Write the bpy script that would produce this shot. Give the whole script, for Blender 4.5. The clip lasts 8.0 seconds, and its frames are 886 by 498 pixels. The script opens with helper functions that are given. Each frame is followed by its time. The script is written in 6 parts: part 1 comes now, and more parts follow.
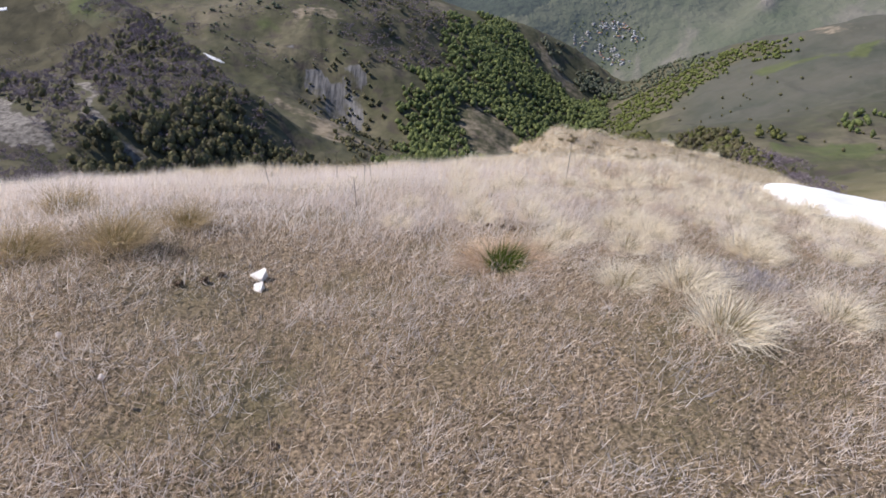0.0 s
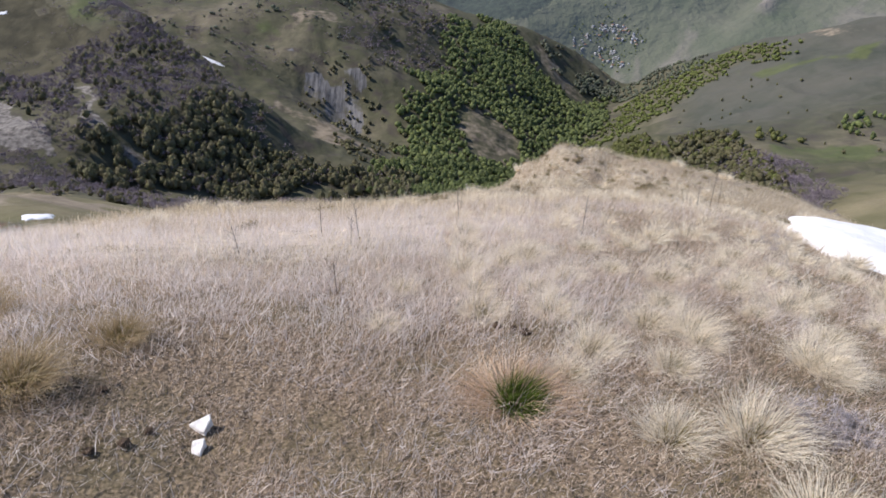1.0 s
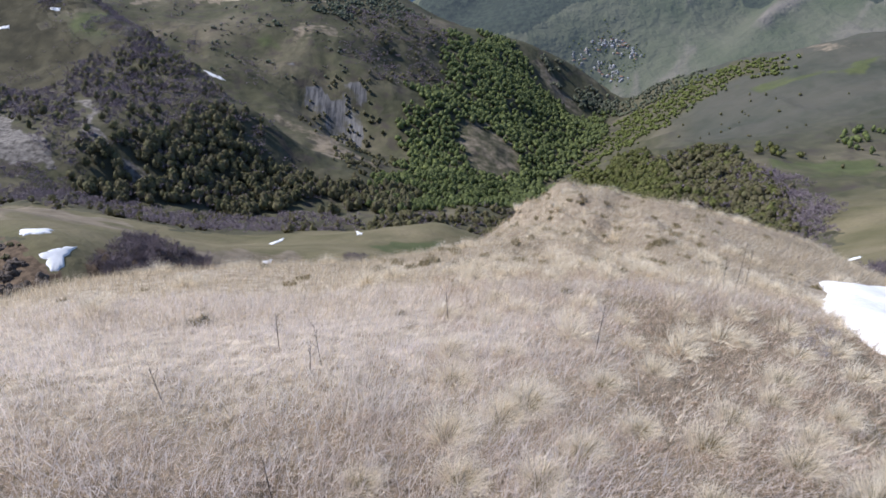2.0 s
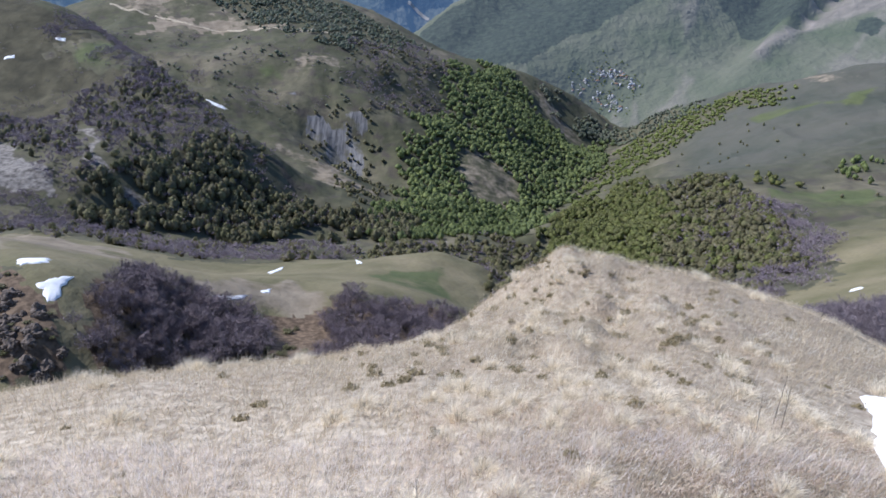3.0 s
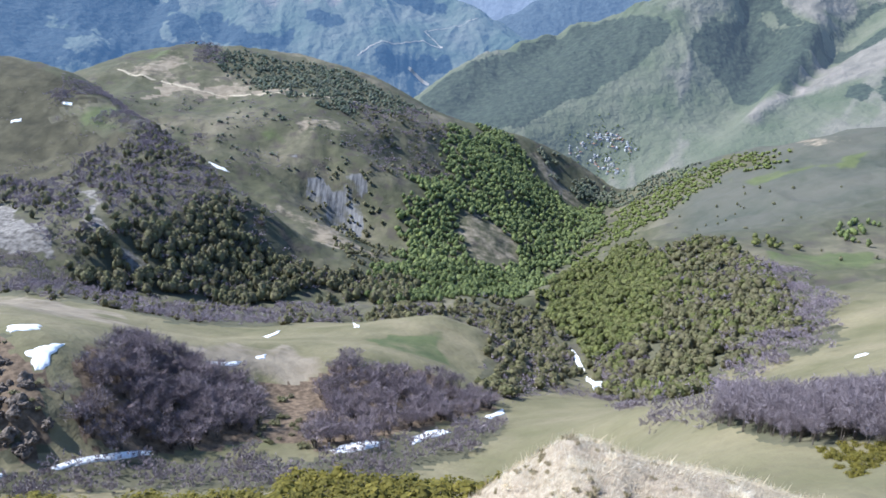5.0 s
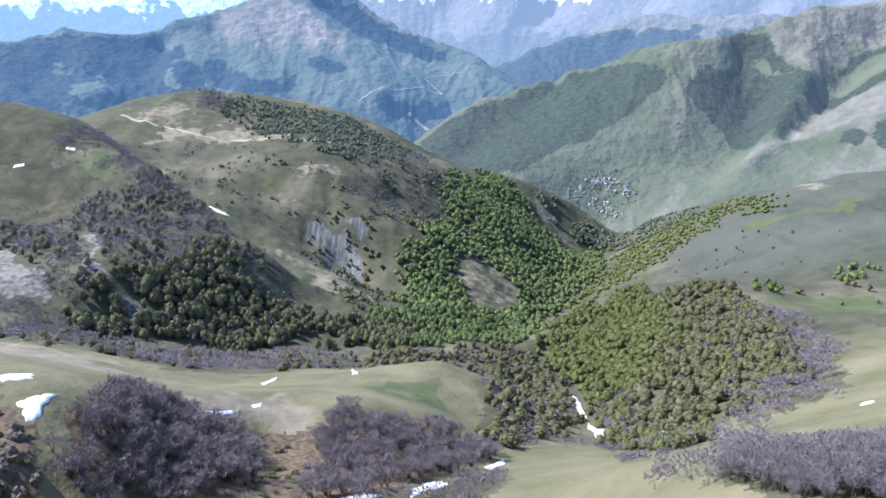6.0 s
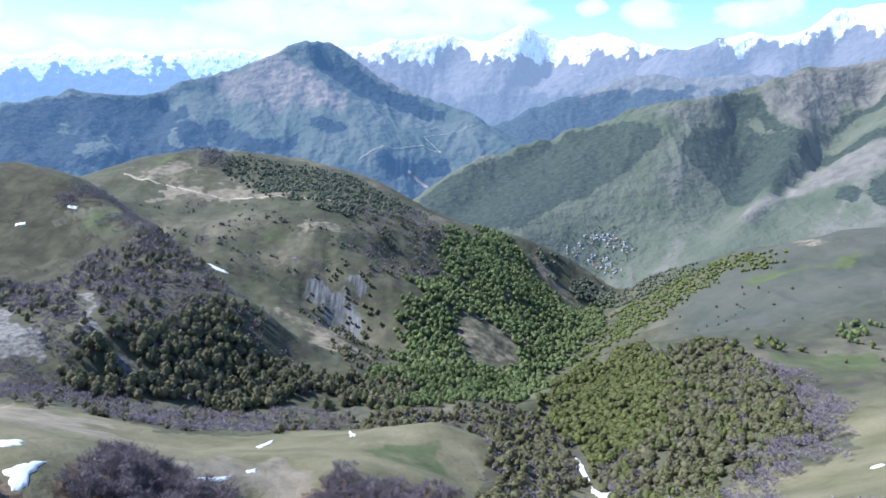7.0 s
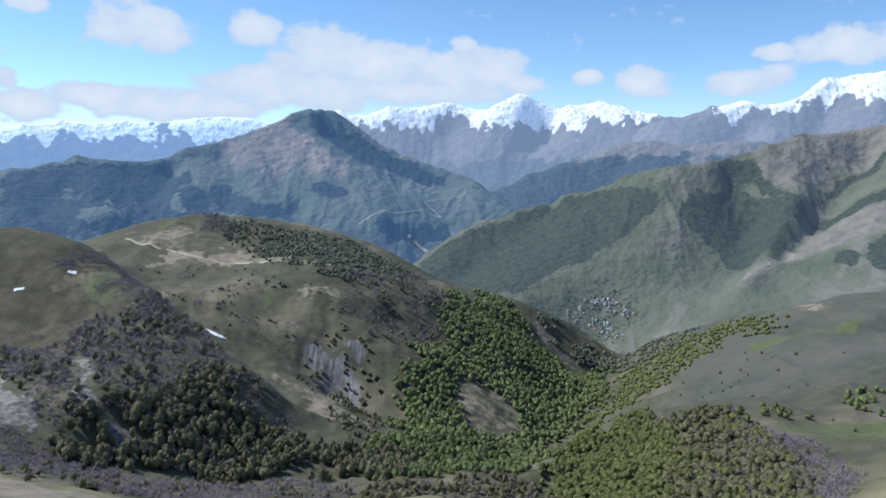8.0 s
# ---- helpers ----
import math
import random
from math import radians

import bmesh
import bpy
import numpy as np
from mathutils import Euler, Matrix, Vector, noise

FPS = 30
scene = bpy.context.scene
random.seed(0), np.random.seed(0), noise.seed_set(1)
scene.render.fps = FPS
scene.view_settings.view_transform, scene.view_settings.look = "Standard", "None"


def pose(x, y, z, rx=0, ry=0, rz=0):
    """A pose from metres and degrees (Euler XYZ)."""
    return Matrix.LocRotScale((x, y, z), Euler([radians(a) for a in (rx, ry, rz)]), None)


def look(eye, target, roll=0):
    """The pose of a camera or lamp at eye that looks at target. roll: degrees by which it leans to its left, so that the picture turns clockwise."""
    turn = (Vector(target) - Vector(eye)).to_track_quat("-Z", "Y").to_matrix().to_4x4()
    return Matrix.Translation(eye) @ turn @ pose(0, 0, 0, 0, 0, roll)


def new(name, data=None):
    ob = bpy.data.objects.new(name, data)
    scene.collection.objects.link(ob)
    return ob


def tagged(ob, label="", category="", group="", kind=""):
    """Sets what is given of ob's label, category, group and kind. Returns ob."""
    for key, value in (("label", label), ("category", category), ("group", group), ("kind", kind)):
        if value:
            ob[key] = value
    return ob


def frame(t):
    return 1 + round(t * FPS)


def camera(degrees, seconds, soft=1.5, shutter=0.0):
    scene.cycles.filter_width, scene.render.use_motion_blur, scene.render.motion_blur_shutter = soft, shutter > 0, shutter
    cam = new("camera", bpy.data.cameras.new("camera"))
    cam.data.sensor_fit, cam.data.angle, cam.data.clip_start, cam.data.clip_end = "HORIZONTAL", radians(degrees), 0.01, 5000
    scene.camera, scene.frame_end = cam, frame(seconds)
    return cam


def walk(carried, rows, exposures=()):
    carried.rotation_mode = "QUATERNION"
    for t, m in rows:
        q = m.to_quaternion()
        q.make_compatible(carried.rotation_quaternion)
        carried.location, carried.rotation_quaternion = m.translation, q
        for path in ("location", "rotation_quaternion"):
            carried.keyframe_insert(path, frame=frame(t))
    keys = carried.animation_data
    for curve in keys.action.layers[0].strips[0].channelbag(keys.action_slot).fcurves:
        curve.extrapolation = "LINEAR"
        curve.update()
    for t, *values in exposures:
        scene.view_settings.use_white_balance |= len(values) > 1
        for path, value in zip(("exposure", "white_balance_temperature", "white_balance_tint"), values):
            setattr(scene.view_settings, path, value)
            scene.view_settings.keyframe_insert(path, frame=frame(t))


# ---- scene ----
cam = camera(66.2, 8.0, 1.65, 0.08)
PATH = [
    (0, (-0.000, 0.000, 2.400), (-0.010, 8.627, -2.658), -0.03),
    (0.5, (0.004, 0.548, 2.439), (-0.007, 9.184, -2.602), -0.12),
    (1, (0.017, 1.190, 2.485), (0.004, 9.835, -2.541), -0.17),
    (1.5, (0.089, 2.004, 2.533), (0.073, 10.661, -2.473), -0.22),
    (2, (0.155, 2.784, 2.620), (0.146, 11.524, -2.239), -0.08),
    (3.5, (0.543, 5.596, 3.153), (0.532, 14.614, -1.169), 0.07),
    (4, (0.701, 6.612, 3.359), (0.688, 15.715, -0.779), 0.07),
    (4.5, (0.824, 7.690, 3.710), (0.818, 16.888, -0.213), 0.15),
    (6, (1.113, 10.935, 5.636), (1.116, 20.441, 2.534), 0.17),
    (6.5, (1.267, 11.965, 6.486), (1.269, 21.593, 3.784), 0.06),
    (7, (1.443, 12.970, 7.433), (1.452, 22.700, 5.123), 0.06),
    (7.5, (1.629, 13.955, 8.475), (1.638, 23.784, 6.635), 0.06),
    (8, (1.817, 14.918, 9.601), (1.826, 24.821, 8.209), 0.03),
]
walk(cam, [(t, look(eye, target, roll)) for t, eye, target, roll in PATH],
     [(0, 0.32, 6750, 16), (2.0, 0.20, 6250, 15), (3.5, 0.62, 5850, 13), (4.5, 0.98, 5850, 10), (6.5, 1.12, 5700, 9), (7.0, 0.90, 5620, 9), (7.5, 0.52, 5720, 9), (8.0, 0.33, 5900, 8)])

# ---- light ----
SUN_AZ, SUN_EL = radians(-74), radians(47)      # from the west, just ahead of the flight's left hand
world = bpy.data.worlds.new("world")
scene.world = world
world.use_nodes = True
wn, wl = world.node_tree.nodes, world.node_tree.links
wn.clear()
sky = wn.new("ShaderNodeTexSky")
sky.sky_type = "NISHITA"
sky.sun_disc = False
sky.sun_elevation, sky.sun_rotation = SUN_EL, SUN_AZ % (2 * math.pi)
sky.altitude, sky.air_density, sky.dust_density, sky.ozone_density = 2200, 1.0, 0.6, 1.5


def wmath(op, a, b=0.0, clamp=False):
    n = wn.new("ShaderNodeMath")
    n.operation, n.use_clamp = op, clamp
    for i, value in enumerate((a, b)):
        if isinstance(value, (int, float)):
            n.inputs[i].default_value = value
        else:
            wl.new(value, n.inputs[i])
    return n.outputs[0]


# fair-weather clouds over the ranges: (bearing, rise, half width, half height), tangents
CLOUDS = [(-0.427, 0.166, 0.062, 0.032), (-0.267, 0.17, 0.037, 0.023), (-0.172, 0.139, 0.067, 0.035), (-0.099, 0.129, 0.091, 0.033), (0.03, 0.118, 0.1, 0.029), (-0.278, 0.094, 0.075, 0.025), (-0.49, 0.072, 0.1, 0.018),
          (-0.181, 0.089, 0.125, 0.025), (-0.393, 0.066, 0.166, 0.02), (-0.601, 0.06, 0.067, 0.02), (0.03, 0.153, 0.018, 0.012), (0.208, 0.105, 0.021, 0.01), (0.29, 0.098, 0.042, 0.021), (0.444, 0.095, 0.054, 0.018),
          (0.474, 0.13, 0.029, 0.01), (0.585, 0.135, 0.075, 0.023), (-0.626, 0.09, 0.017, 0.013), (-0.585, 0.182, 0.033, 0.01), (-0.019, 0.086, 0.1, 0.017), (0.119, 0.097, 0.033, 0.015)]
way = wn.new("ShaderNodeTexCoord").outputs["Generated"]
split = wn.new("ShaderNodeSeparateXYZ")
wl.new(way, split.inputs[0])
ahead = wmath("MAXIMUM", split.outputs[1], 0.05)
bear, rise = wmath("DIVIDE", split.outputs[0], ahead), wmath("DIVIDE", split.outputs[2], ahead)
rise = wmath("DIVIDE", rise, wmath("SQRT", wmath("ADD", wmath("MULTIPLY", bear, bear), 1.0)))
at_sky = wn.new("ShaderNodeCombineXYZ")
wl.new(bear, at_sky.inputs[0])
wl.new(wmath("MULTIPLY", rise, 1.7), at_sky.inputs[1])
puff = wn.new("ShaderNodeTexNoise")
puff.inputs["Scale"].default_value, puff.inputs["Detail"].default_value, puff.inputs["Roughness"].default_value = 17.0, 7.0, 0.56
wl.new(at_sky.outputs[0], puff.inputs["Vector"])
thick = 0.0
for cx, cy, rx, ry in CLOUDS:
    dx = wmath("MULTIPLY", wmath("SUBTRACT", bear, cx), 1 / rx)
    dy = wmath("MULTIPLY", wmath("SUBTRACT", rise, cy), 1 / ry)
    near = wmath("SUBTRACT", 1.0, wmath("ADD", wmath("MULTIPLY", dx, dx), wmath("MULTIPLY", dy, dy)))
    thick = near if thick == 0.0 else wmath("MAXIMUM", thick, near)
thick = wmath("ADD", wmath("MAXIMUM", thick, -1.0), wmath("MULTIPLY", wmath("SUBTRACT", puff.outputs["Fac"], 0.5), 4.2))
amount = wmath("MULTIPLY", wmath("ADD", thick, 0.5), 1.5, True)
shade = wmath("MULTIPLY", wmath("ADD", wmath("MULTIPLY", thick, 0.55), 0.1), 1.0, True)
haze_low = wmath("MULTIPLY", wmath("MULTIPLY", wmath("SUBTRACT", 0.10, rise), 7.0, True), 0.30)
tone = wn.new("ShaderNodeMix")
tone.data_type = "RGBA"
tone.inputs[6].default_value, tone.inputs[7].default_value = (0.72, 0.83, 1.0, 1), (0.94, 0.98, 1.05, 1)
wl.new(shade, tone.inputs[0])
w_bg, w_cloud, w_mix, w_out = wn.new("ShaderNodeBackground"), wn.new("ShaderNodeBackground"), wn.new("ShaderNodeMixShader"), wn.new("ShaderNodeOutputWorld")
w_bg.inputs["Strength"].default_value = 0.115
w_cloud.inputs["Strength"].default_value = 0.66
tint = wn.new("ShaderNodeMix")
tint.data_type, tint.blend_type = "RGBA", "MULTIPLY"
tint.inputs[0].default_value, tint.inputs[7].default_value = 1.0, (0.90, 1.0, 1.08, 1)
wl.new(sky.outputs[0], tint.inputs[6])
wl.new(tint.outputs[2], w_bg.inputs["Color"])
wl.new(tone.outputs[2], w_cloud.inputs["Color"])
wl.new(wmath("MAXIMUM", amount, haze_low), w_mix.inputs[0])
wl.new(w_bg.outputs[0], w_mix.inputs[1])
wl.new(w_cloud.outputs[0], w_mix.inputs[2])
wl.new(w_mix.outputs[0], w_out.inputs["Surface"])
sun = new("sun", bpy.data.lights.new("sun", "SUN"))
sun.data.energy, sun.data.angle, sun.data.color = 4.3, radians(0.5), (1.0, 0.965, 0.91)
sun_dir = Vector((math.sin(SUN_AZ) * math.cos(SUN_EL), math.cos(SUN_AZ) * math.cos(SUN_EL), math.sin(SUN_EL)))
sun.matrix_world = look(sun_dir * 100, (0, 0, 0))

# ---- materials ----
def material(name):
    m = bpy.data.materials.new(name)
    m.use_nodes = True
    nt = m.node_tree
    nt.nodes.clear()
    out = nt.nodes.new("ShaderNodeOutputMaterial")
    bsdf = nt.nodes.new("ShaderNodeBsdfPrincipled")
    bsdf.inputs["Roughness"].default_value = 0.9
    bsdf.inputs["Specular IOR Level"].default_value = 0.2
    nt.links.new(bsdf.outputs[0], out.inputs["Surface"])
    return m, nt, bsdf, out


def node(nt, kind, **values):
    n = nt.nodes.new(kind)
    for key, value in values.items():
        n.inputs[key].default_value = value
    return n


def coords(nt):
    return nt.nodes.new("ShaderNodeNewGeometry").outputs["Position"]


def noise_fac(nt, vec, scale, detail=3.0, lo=0.35, hi=0.65, rough=0.55):
    """Noise stretched to 0..1 between lo and hi."""
    n = node(nt, "ShaderNodeTexNoise", Scale=scale, Detail=detail, Roughness=rough)
    nt.links.new(vec, n.inputs["Vector"])
    r = nt.nodes.new("ShaderNodeMapRange")
    r.inputs["From Min"].default_value, r.inputs["From Max"].default_value = lo, hi
    nt.links.new(n.outputs["Fac"], r.inputs["Value"])
    return r.outputs["Result"]


def blend(nt, fac, a, b, mode="MIX"):
    """Mix of two colours, each a tuple or a socket."""
    m = nt.nodes.new("ShaderNodeMix")
    m.data_type, m.blend_type = "RGBA", mode
    for key, value in ((0, fac), (6, a), (7, b)):
        if isinstance(value, (tuple, list)):
            m.inputs[key].default_value = (*value, 1)
        elif isinstance(value, (int, float)):
            m.inputs[key].default_value = value
        else:
            nt.links.new(value, m.inputs[key])
    return m.outputs[2]


def times(nt, a, b):
    m = nt.nodes.new("ShaderNodeMath")
    m.operation = "MULTIPLY"
    for i, value in enumerate((a, b)):
        if isinstance(value, (int, float)):
            m.inputs[i].default_value = value
        else:
            nt.links.new(value, m.inputs[i])
    return m.outputs[0]


def attr(nt, name):
    a = nt.nodes.new("ShaderNodeAttribute")
    a.attribute_name = name
    return a.outputs["Fac"]


def bump(nt, bsdf, fac, distance, strength=0.6):
    b = node(nt, "ShaderNodeBump", Distance=distance, Strength=strength)
    nt.links.new(fac, b.inputs["Height"])
    nt.links.new(b.outputs[0], bsdf.inputs["Normal"])


def leaf_material(name, dark, light, other, patch, through_light=0.25, spread=0.5):
    """Leaves or blades: each piece of its own shade, with a slow drift from stand to stand."""
    m, nt, bsdf, out = material(name)
    geo = nt.nodes.new("ShaderNodeNewGeometry")
    one = blend(nt, geo.outputs["Random Per Island"], dark, light)
    drift = noise_fac(nt, geo.outputs["Position"], patch, 2.0, 0.38, 0.62)
    col = blend(nt, times(nt, drift, spread), one, other)
    nt.links.new(col, bsdf.inputs["Base Color"])
    bsdf.inputs["Roughness"].default_value = 0.75
    if through_light:
        tr = nt.nodes.new("ShaderNodeBsdfTranslucent")
        mix = nt.nodes.new("ShaderNodeMixShader")
        mix.inputs[0].default_value = through_light
        nt.links.new(col, tr.inputs["Color"])
        nt.links.new(bsdf.outputs[0], mix.inputs[1])
        nt.links.new(tr.outputs[0], mix.inputs[2])
        nt.links.new(mix.outputs[0], out.inputs["Surface"])
    return m


def ground_material():
    m, nt, bsdf, out = material("ground")
    p = coords(nt)
    bands = nt.nodes.new("ShaderNodeMapping")
    bands.inputs["Rotation"].default_value, bands.inputs["Scale"].default_value = (0.1, 0.12, 0.4), (0.006, 0.0045, 0.011)
    nt.links.new(p, bands.inputs["Vector"])
    wide, fine = noise_fac(nt, bands.outputs[0], 1.0, 5.0, 0.48, 0.74), noise_fac(nt, p, 0.05, 5.0, 0.25, 0.75)
    tan = blend(nt, fine, (0.14, 0.12, 0.083), (0.235, 0.205, 0.145))
    olive = blend(nt, fine, (0.056, 0.059, 0.034), (0.104, 0.101, 0.059))
    col = blend(nt, wide, olive, tan)
    col = blend(nt, times(nt, noise_fac(nt, p, 0.028, 6.0, 0.52, 0.66), 0.8), col, (0.07, 0.058, 0.052))
    col = blend(nt, frayed(nt, attr(nt, "turf"), p, 0.02, 0.9), col, blend(nt, noise_fac(nt, p, 0.03, 6.0), (0.044, 0.041, 0.025), (0.092, 0.083, 0.05)))
    near_grass = blend(nt, noise_fac(nt, p, 0.018, 4.0, 0.32, 0.68), (0.125, 0.12, 0.058), (0.25, 0.214, 0.13))
    near_grass = blend(nt, times(nt, noise_fac(nt, p, 0.3, 4.0), 0.3), near_grass, (0.12, 0.10, 0.062))
    col = blend(nt, attr(nt, "meadow"), col, near_grass)
    heath = blend(nt, noise_fac(nt, p, 0.006, 6.0), (0.052, 0.062, 0.045), (0.095, 0.094, 0.073))
    col = blend(nt, attr(nt, "heath"), col, blend(nt, times(nt, fine, 0.5), heath, (0.12, 0.115, 0.10)))
    col = blend(nt, frayed(nt, attr(nt, "green"), p, 0.03, 0.8), col, blend(nt, fine, (0.07, 0.086, 0.037), (0.115, 0.13, 0.058)))
    col = blend(nt, frayed(nt, attr(nt, "bare"), p, 0.05, 0.8), col, blend(nt, fine, (0.15, 0.12, 0.086), (0.295, 0.25, 0.185)))
    col = blend(nt, frayed(nt, attr(nt, "woods"), p, 0.06, 0.8), col, blend(nt, fine, (0.07, 0.07, 0.042), (0.125, 0.115, 0.074)))
    col = blend(nt, frayed(nt, attr(nt, "scree"), p, 0.08, 0.85), col, blend(nt, noise_fac(nt, p, 0.16, 6.0), (0.085, 0.077, 0.07), (0.27, 0.25, 0.225)))
    col = blend(nt, frayed(nt, attr(nt, "earth"), p, 0.12, 0.7), col, blend(nt, noise_fac(nt, p, 0.35, 6.0), (0.075, 0.053, 0.036), (0.19, 0.138, 0.094)))
    turn = nt.nodes.new("ShaderNodeMapping")
    turn.inputs["Rotation"].default_value, turn.inputs["Scale"].default_value = (0, 0, 0.8), (0.16, 0.022, 0.022)
    nt.links.new(p, turn.inputs["Vector"])
    streak = noise_fac(nt, turn.outputs[0], 1.0, 5.0, 0.32, 0.68)
    col = blend(nt, frayed(nt, attr(nt, "shale"), p, 0.05, 0.7), col, blend(nt, streak, (0.075, 0.075, 0.078), (0.25, 0.245, 0.24)))
    straw = blend(nt, noise_fac(nt, p, 55.0, 6.0), (0.05, 0.036, 0.022), (0.34, 0.26, 0.18))
    straw = blend(nt, times(nt, noise_fac(nt, p, 1.1, 3.0, 0.45, 0.7), 0.6), straw, (0.13, 0.115, 0.06))
    straw = blend(nt, attr(nt, "pale"), straw, blend(nt, noise_fac(nt, p, 6.0, 6.0), (0.33, 0.27, 0.20), (0.64, 0.55, 0.43)))
    col = blend(nt, attr(nt, "straw"), col, straw)
    nt.links.new(col, bsdf.inputs["Base Color"])
    far = node(nt, "ShaderNodeBump", Distance=4.0, Strength=0.4)
    nt.links.new(noise_fac(nt, p, 0.06, 5.0, 0.2, 0.8), far.inputs["Height"])
    close = node(nt, "ShaderNodeBump", Distance=0.05)
    nt.links.new(times(nt, attr(nt, "straw"), 0.8), close.inputs["Strength"])
    nt.links.new(noise_fac(nt, p, 14.0, 6.0, 0.2, 0.8), close.inputs["Height"])
    pick = nt.nodes.new("ShaderNodeMix")
    pick.data_type = "VECTOR"
    nt.links.new(attr(nt, "straw"), pick.inputs[0])
    nt.links.new(far.outputs[0], pick.inputs[4])
    nt.links.new(close.outputs[0], pick.inputs[5])
    nt.links.new(pick.outputs[1], bsdf.inputs["Normal"])
    return m


def snow_material():
    m, nt, bsdf, out = material("snow")
    p = coords(nt)
    dirt = noise_fac(nt, p, 1.5, 5.0, 0.5, 0.8)
    nt.links.new(blend(nt, times(nt, dirt, 0.35), (0.86, 0.87, 0.89), (0.62, 0.58, 0.52)), bsdf.inputs["Base Color"])
    bsdf.inputs["Roughness"].default_value = 0.55
    bump(nt, bsdf, noise_fac(nt, p, 5.0, 4.0, 0.2, 0.8), 0.05)
    return m


def frayed(nt, fac, p, scale, reach=1.1):
    """A cover whose edge breaks up into patches."""
    n = node(nt, "ShaderNodeTexNoise", Scale=scale, Detail=6.0, Roughness=0.62)
    nt.links.new(p, n.inputs["Vector"])
    add = nt.nodes.new("ShaderNodeMath")
    add.operation = "MULTIPLY_ADD"
    nt.links.new(n.outputs["Fac"], add.inputs[0])
    add.inputs[1].default_value = reach
    nt.links.new(fac, add.inputs[2])
    r = nt.nodes.new("ShaderNodeMapRange")
    r.inputs["From Min"].default_value, r.inputs["From Max"].default_value = 0.5 * reach + 0.40, 0.5 * reach + 0.60
    nt.links.new(add.outputs[0], r.inputs["Value"])
    return r.outputs["Result"]


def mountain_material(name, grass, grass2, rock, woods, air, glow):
    """Far slopes; the haze of the air before them is put into the surface as its only glow."""
    m, nt, bsdf, out = material(name)
    p = coords(nt)
    fine = noise_fac(nt, p, 0.02, 6.0)
    col = blend(nt, noise_fac(nt, p, 0.004, 6.0), grass, grass2)
    col = blend(nt, attr(nt, "rock"), col, blend(nt, fine, rock, tuple(c * 1.5 for c in rock)))
    col = blend(nt, frayed(nt, attr(nt, "woods"), p, 0.03, 0.6), col, blend(nt, noise_fac(nt, p, 0.05, 4.0), woods, tuple(c * 2.2 for c in woods)))
    tilt = nt.nodes.new("ShaderNodeMapping")
    tilt.inputs["Rotation"].default_value, tilt.inputs["Scale"].default_value = (0, 0.35, 0), (0.045, 0.02, 0.018)
    nt.links.new(p, tilt.inputs["Vector"])
    ribs = noise_fac(nt, tilt.outputs[0], 1.0, 5.0, 0.30, 0.46, 0.65)
    col = blend(nt, times(nt, frayed(nt, attr(nt, "snow"), p, 0.03, 1.4), ribs), col, (0.72, 0.72, 0.73))
    nt.links.new(col, bsdf.inputs["Base Color"])
    bump(nt, bsdf, fine, 11.0, 0.7)
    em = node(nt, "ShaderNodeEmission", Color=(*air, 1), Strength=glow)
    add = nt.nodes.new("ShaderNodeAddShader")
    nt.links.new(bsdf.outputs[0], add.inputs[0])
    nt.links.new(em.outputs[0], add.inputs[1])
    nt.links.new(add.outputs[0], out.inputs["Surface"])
    return m


def plain(name, a, b, scale, rough=0.85, relief=0.0):
    m, nt, bsdf, out = material(name)
    p = coords(nt)
    f = noise_fac(nt, p, scale, 5.0)
    nt.links.new(blend(nt, f, a, b), bsdf.inputs["Base Color"])
    bsdf.inputs["Roughness"].default_value = rough
    if relief:
        bump(nt, bsdf, f, relief)
    return m


GROUND, SNOW = ground_material(), snow_material()
LEAF_DARK = leaf_material("leaf_dark", (0.09, 0.095, 0.048), (0.24, 0.235, 0.115), (0.21, 0.175, 0.125), 0.11, 0.3)
LEAF_GREEN = leaf_material("leaf_green", (0.115, 0.155, 0.06), (0.285, 0.33, 0.115), (0.15, 0.18, 0.098), 0.09, 0.35)
# leaf of the distant stands, greyed and blued to hold some haze
LEAF_FAR = leaf_material("leaf_far", (0.10, 0.13, 0.09), (0.23, 0.26, 0.165), (0.19, 0.17, 0.15), 0.09, 0.3)
LEAF_SPRING = leaf_material("leaf_spring", (0.105, 0.125, 0.038), (0.22, 0.235, 0.075), (0.15, 0.14, 0.07), 0.10, 0.3)
LEAF_LIME = leaf_material("leaf_lime", (0.125, 0.16, 0.045), (0.245, 0.285, 0.085), (0.17, 0.175, 0.07), 0.05, 0.3)
LEAF_BROWN = leaf_material("leaf_brown", (0.105, 0.108, 0.048), (0.22, 0.21, 0.10), (0.20, 0.165, 0.11), 0.11, 0.3)
LEAF_MAT = leaf_material("leaf_mat", (0.09, 0.085, 0.016), (0.27, 0.225, 0.045), (0.12, 0.11, 0.03), 0.4, 0.35)
TWIG = leaf_material("twig", (0.13, 0.105, 0.12), (0.36, 0.305, 0.335), (0.215, 0.175, 0.195), 0.05, 0.0)
TWIG_PALE = leaf_material("twig_pale", (0.11, 0.09, 0.098), (0.30, 0.255, 0.275), (0.2, 0.165, 0.18), 0.05, 0.0)
TWIG_DARK = leaf_material("twig_dark", (0.065, 0.053, 0.058), (0.33, 0.275, 0.30), (0.17, 0.135, 0.145), 0.06, 0.0)
BARK = plain("bark", (0.09, 0.075, 0.06), (0.2, 0.17, 0.15), 3.0)
BARK_DARK = plain("bark_dark", (0.035, 0.028, 0.025), (0.085, 0.07, 0.062), 3.0)
STRAW = leaf_material("straw", (0.66, 0.565, 0.49), (0.97, 0.91, 0.85), (0.90, 0.83, 0.82), 0.5, 0.42)
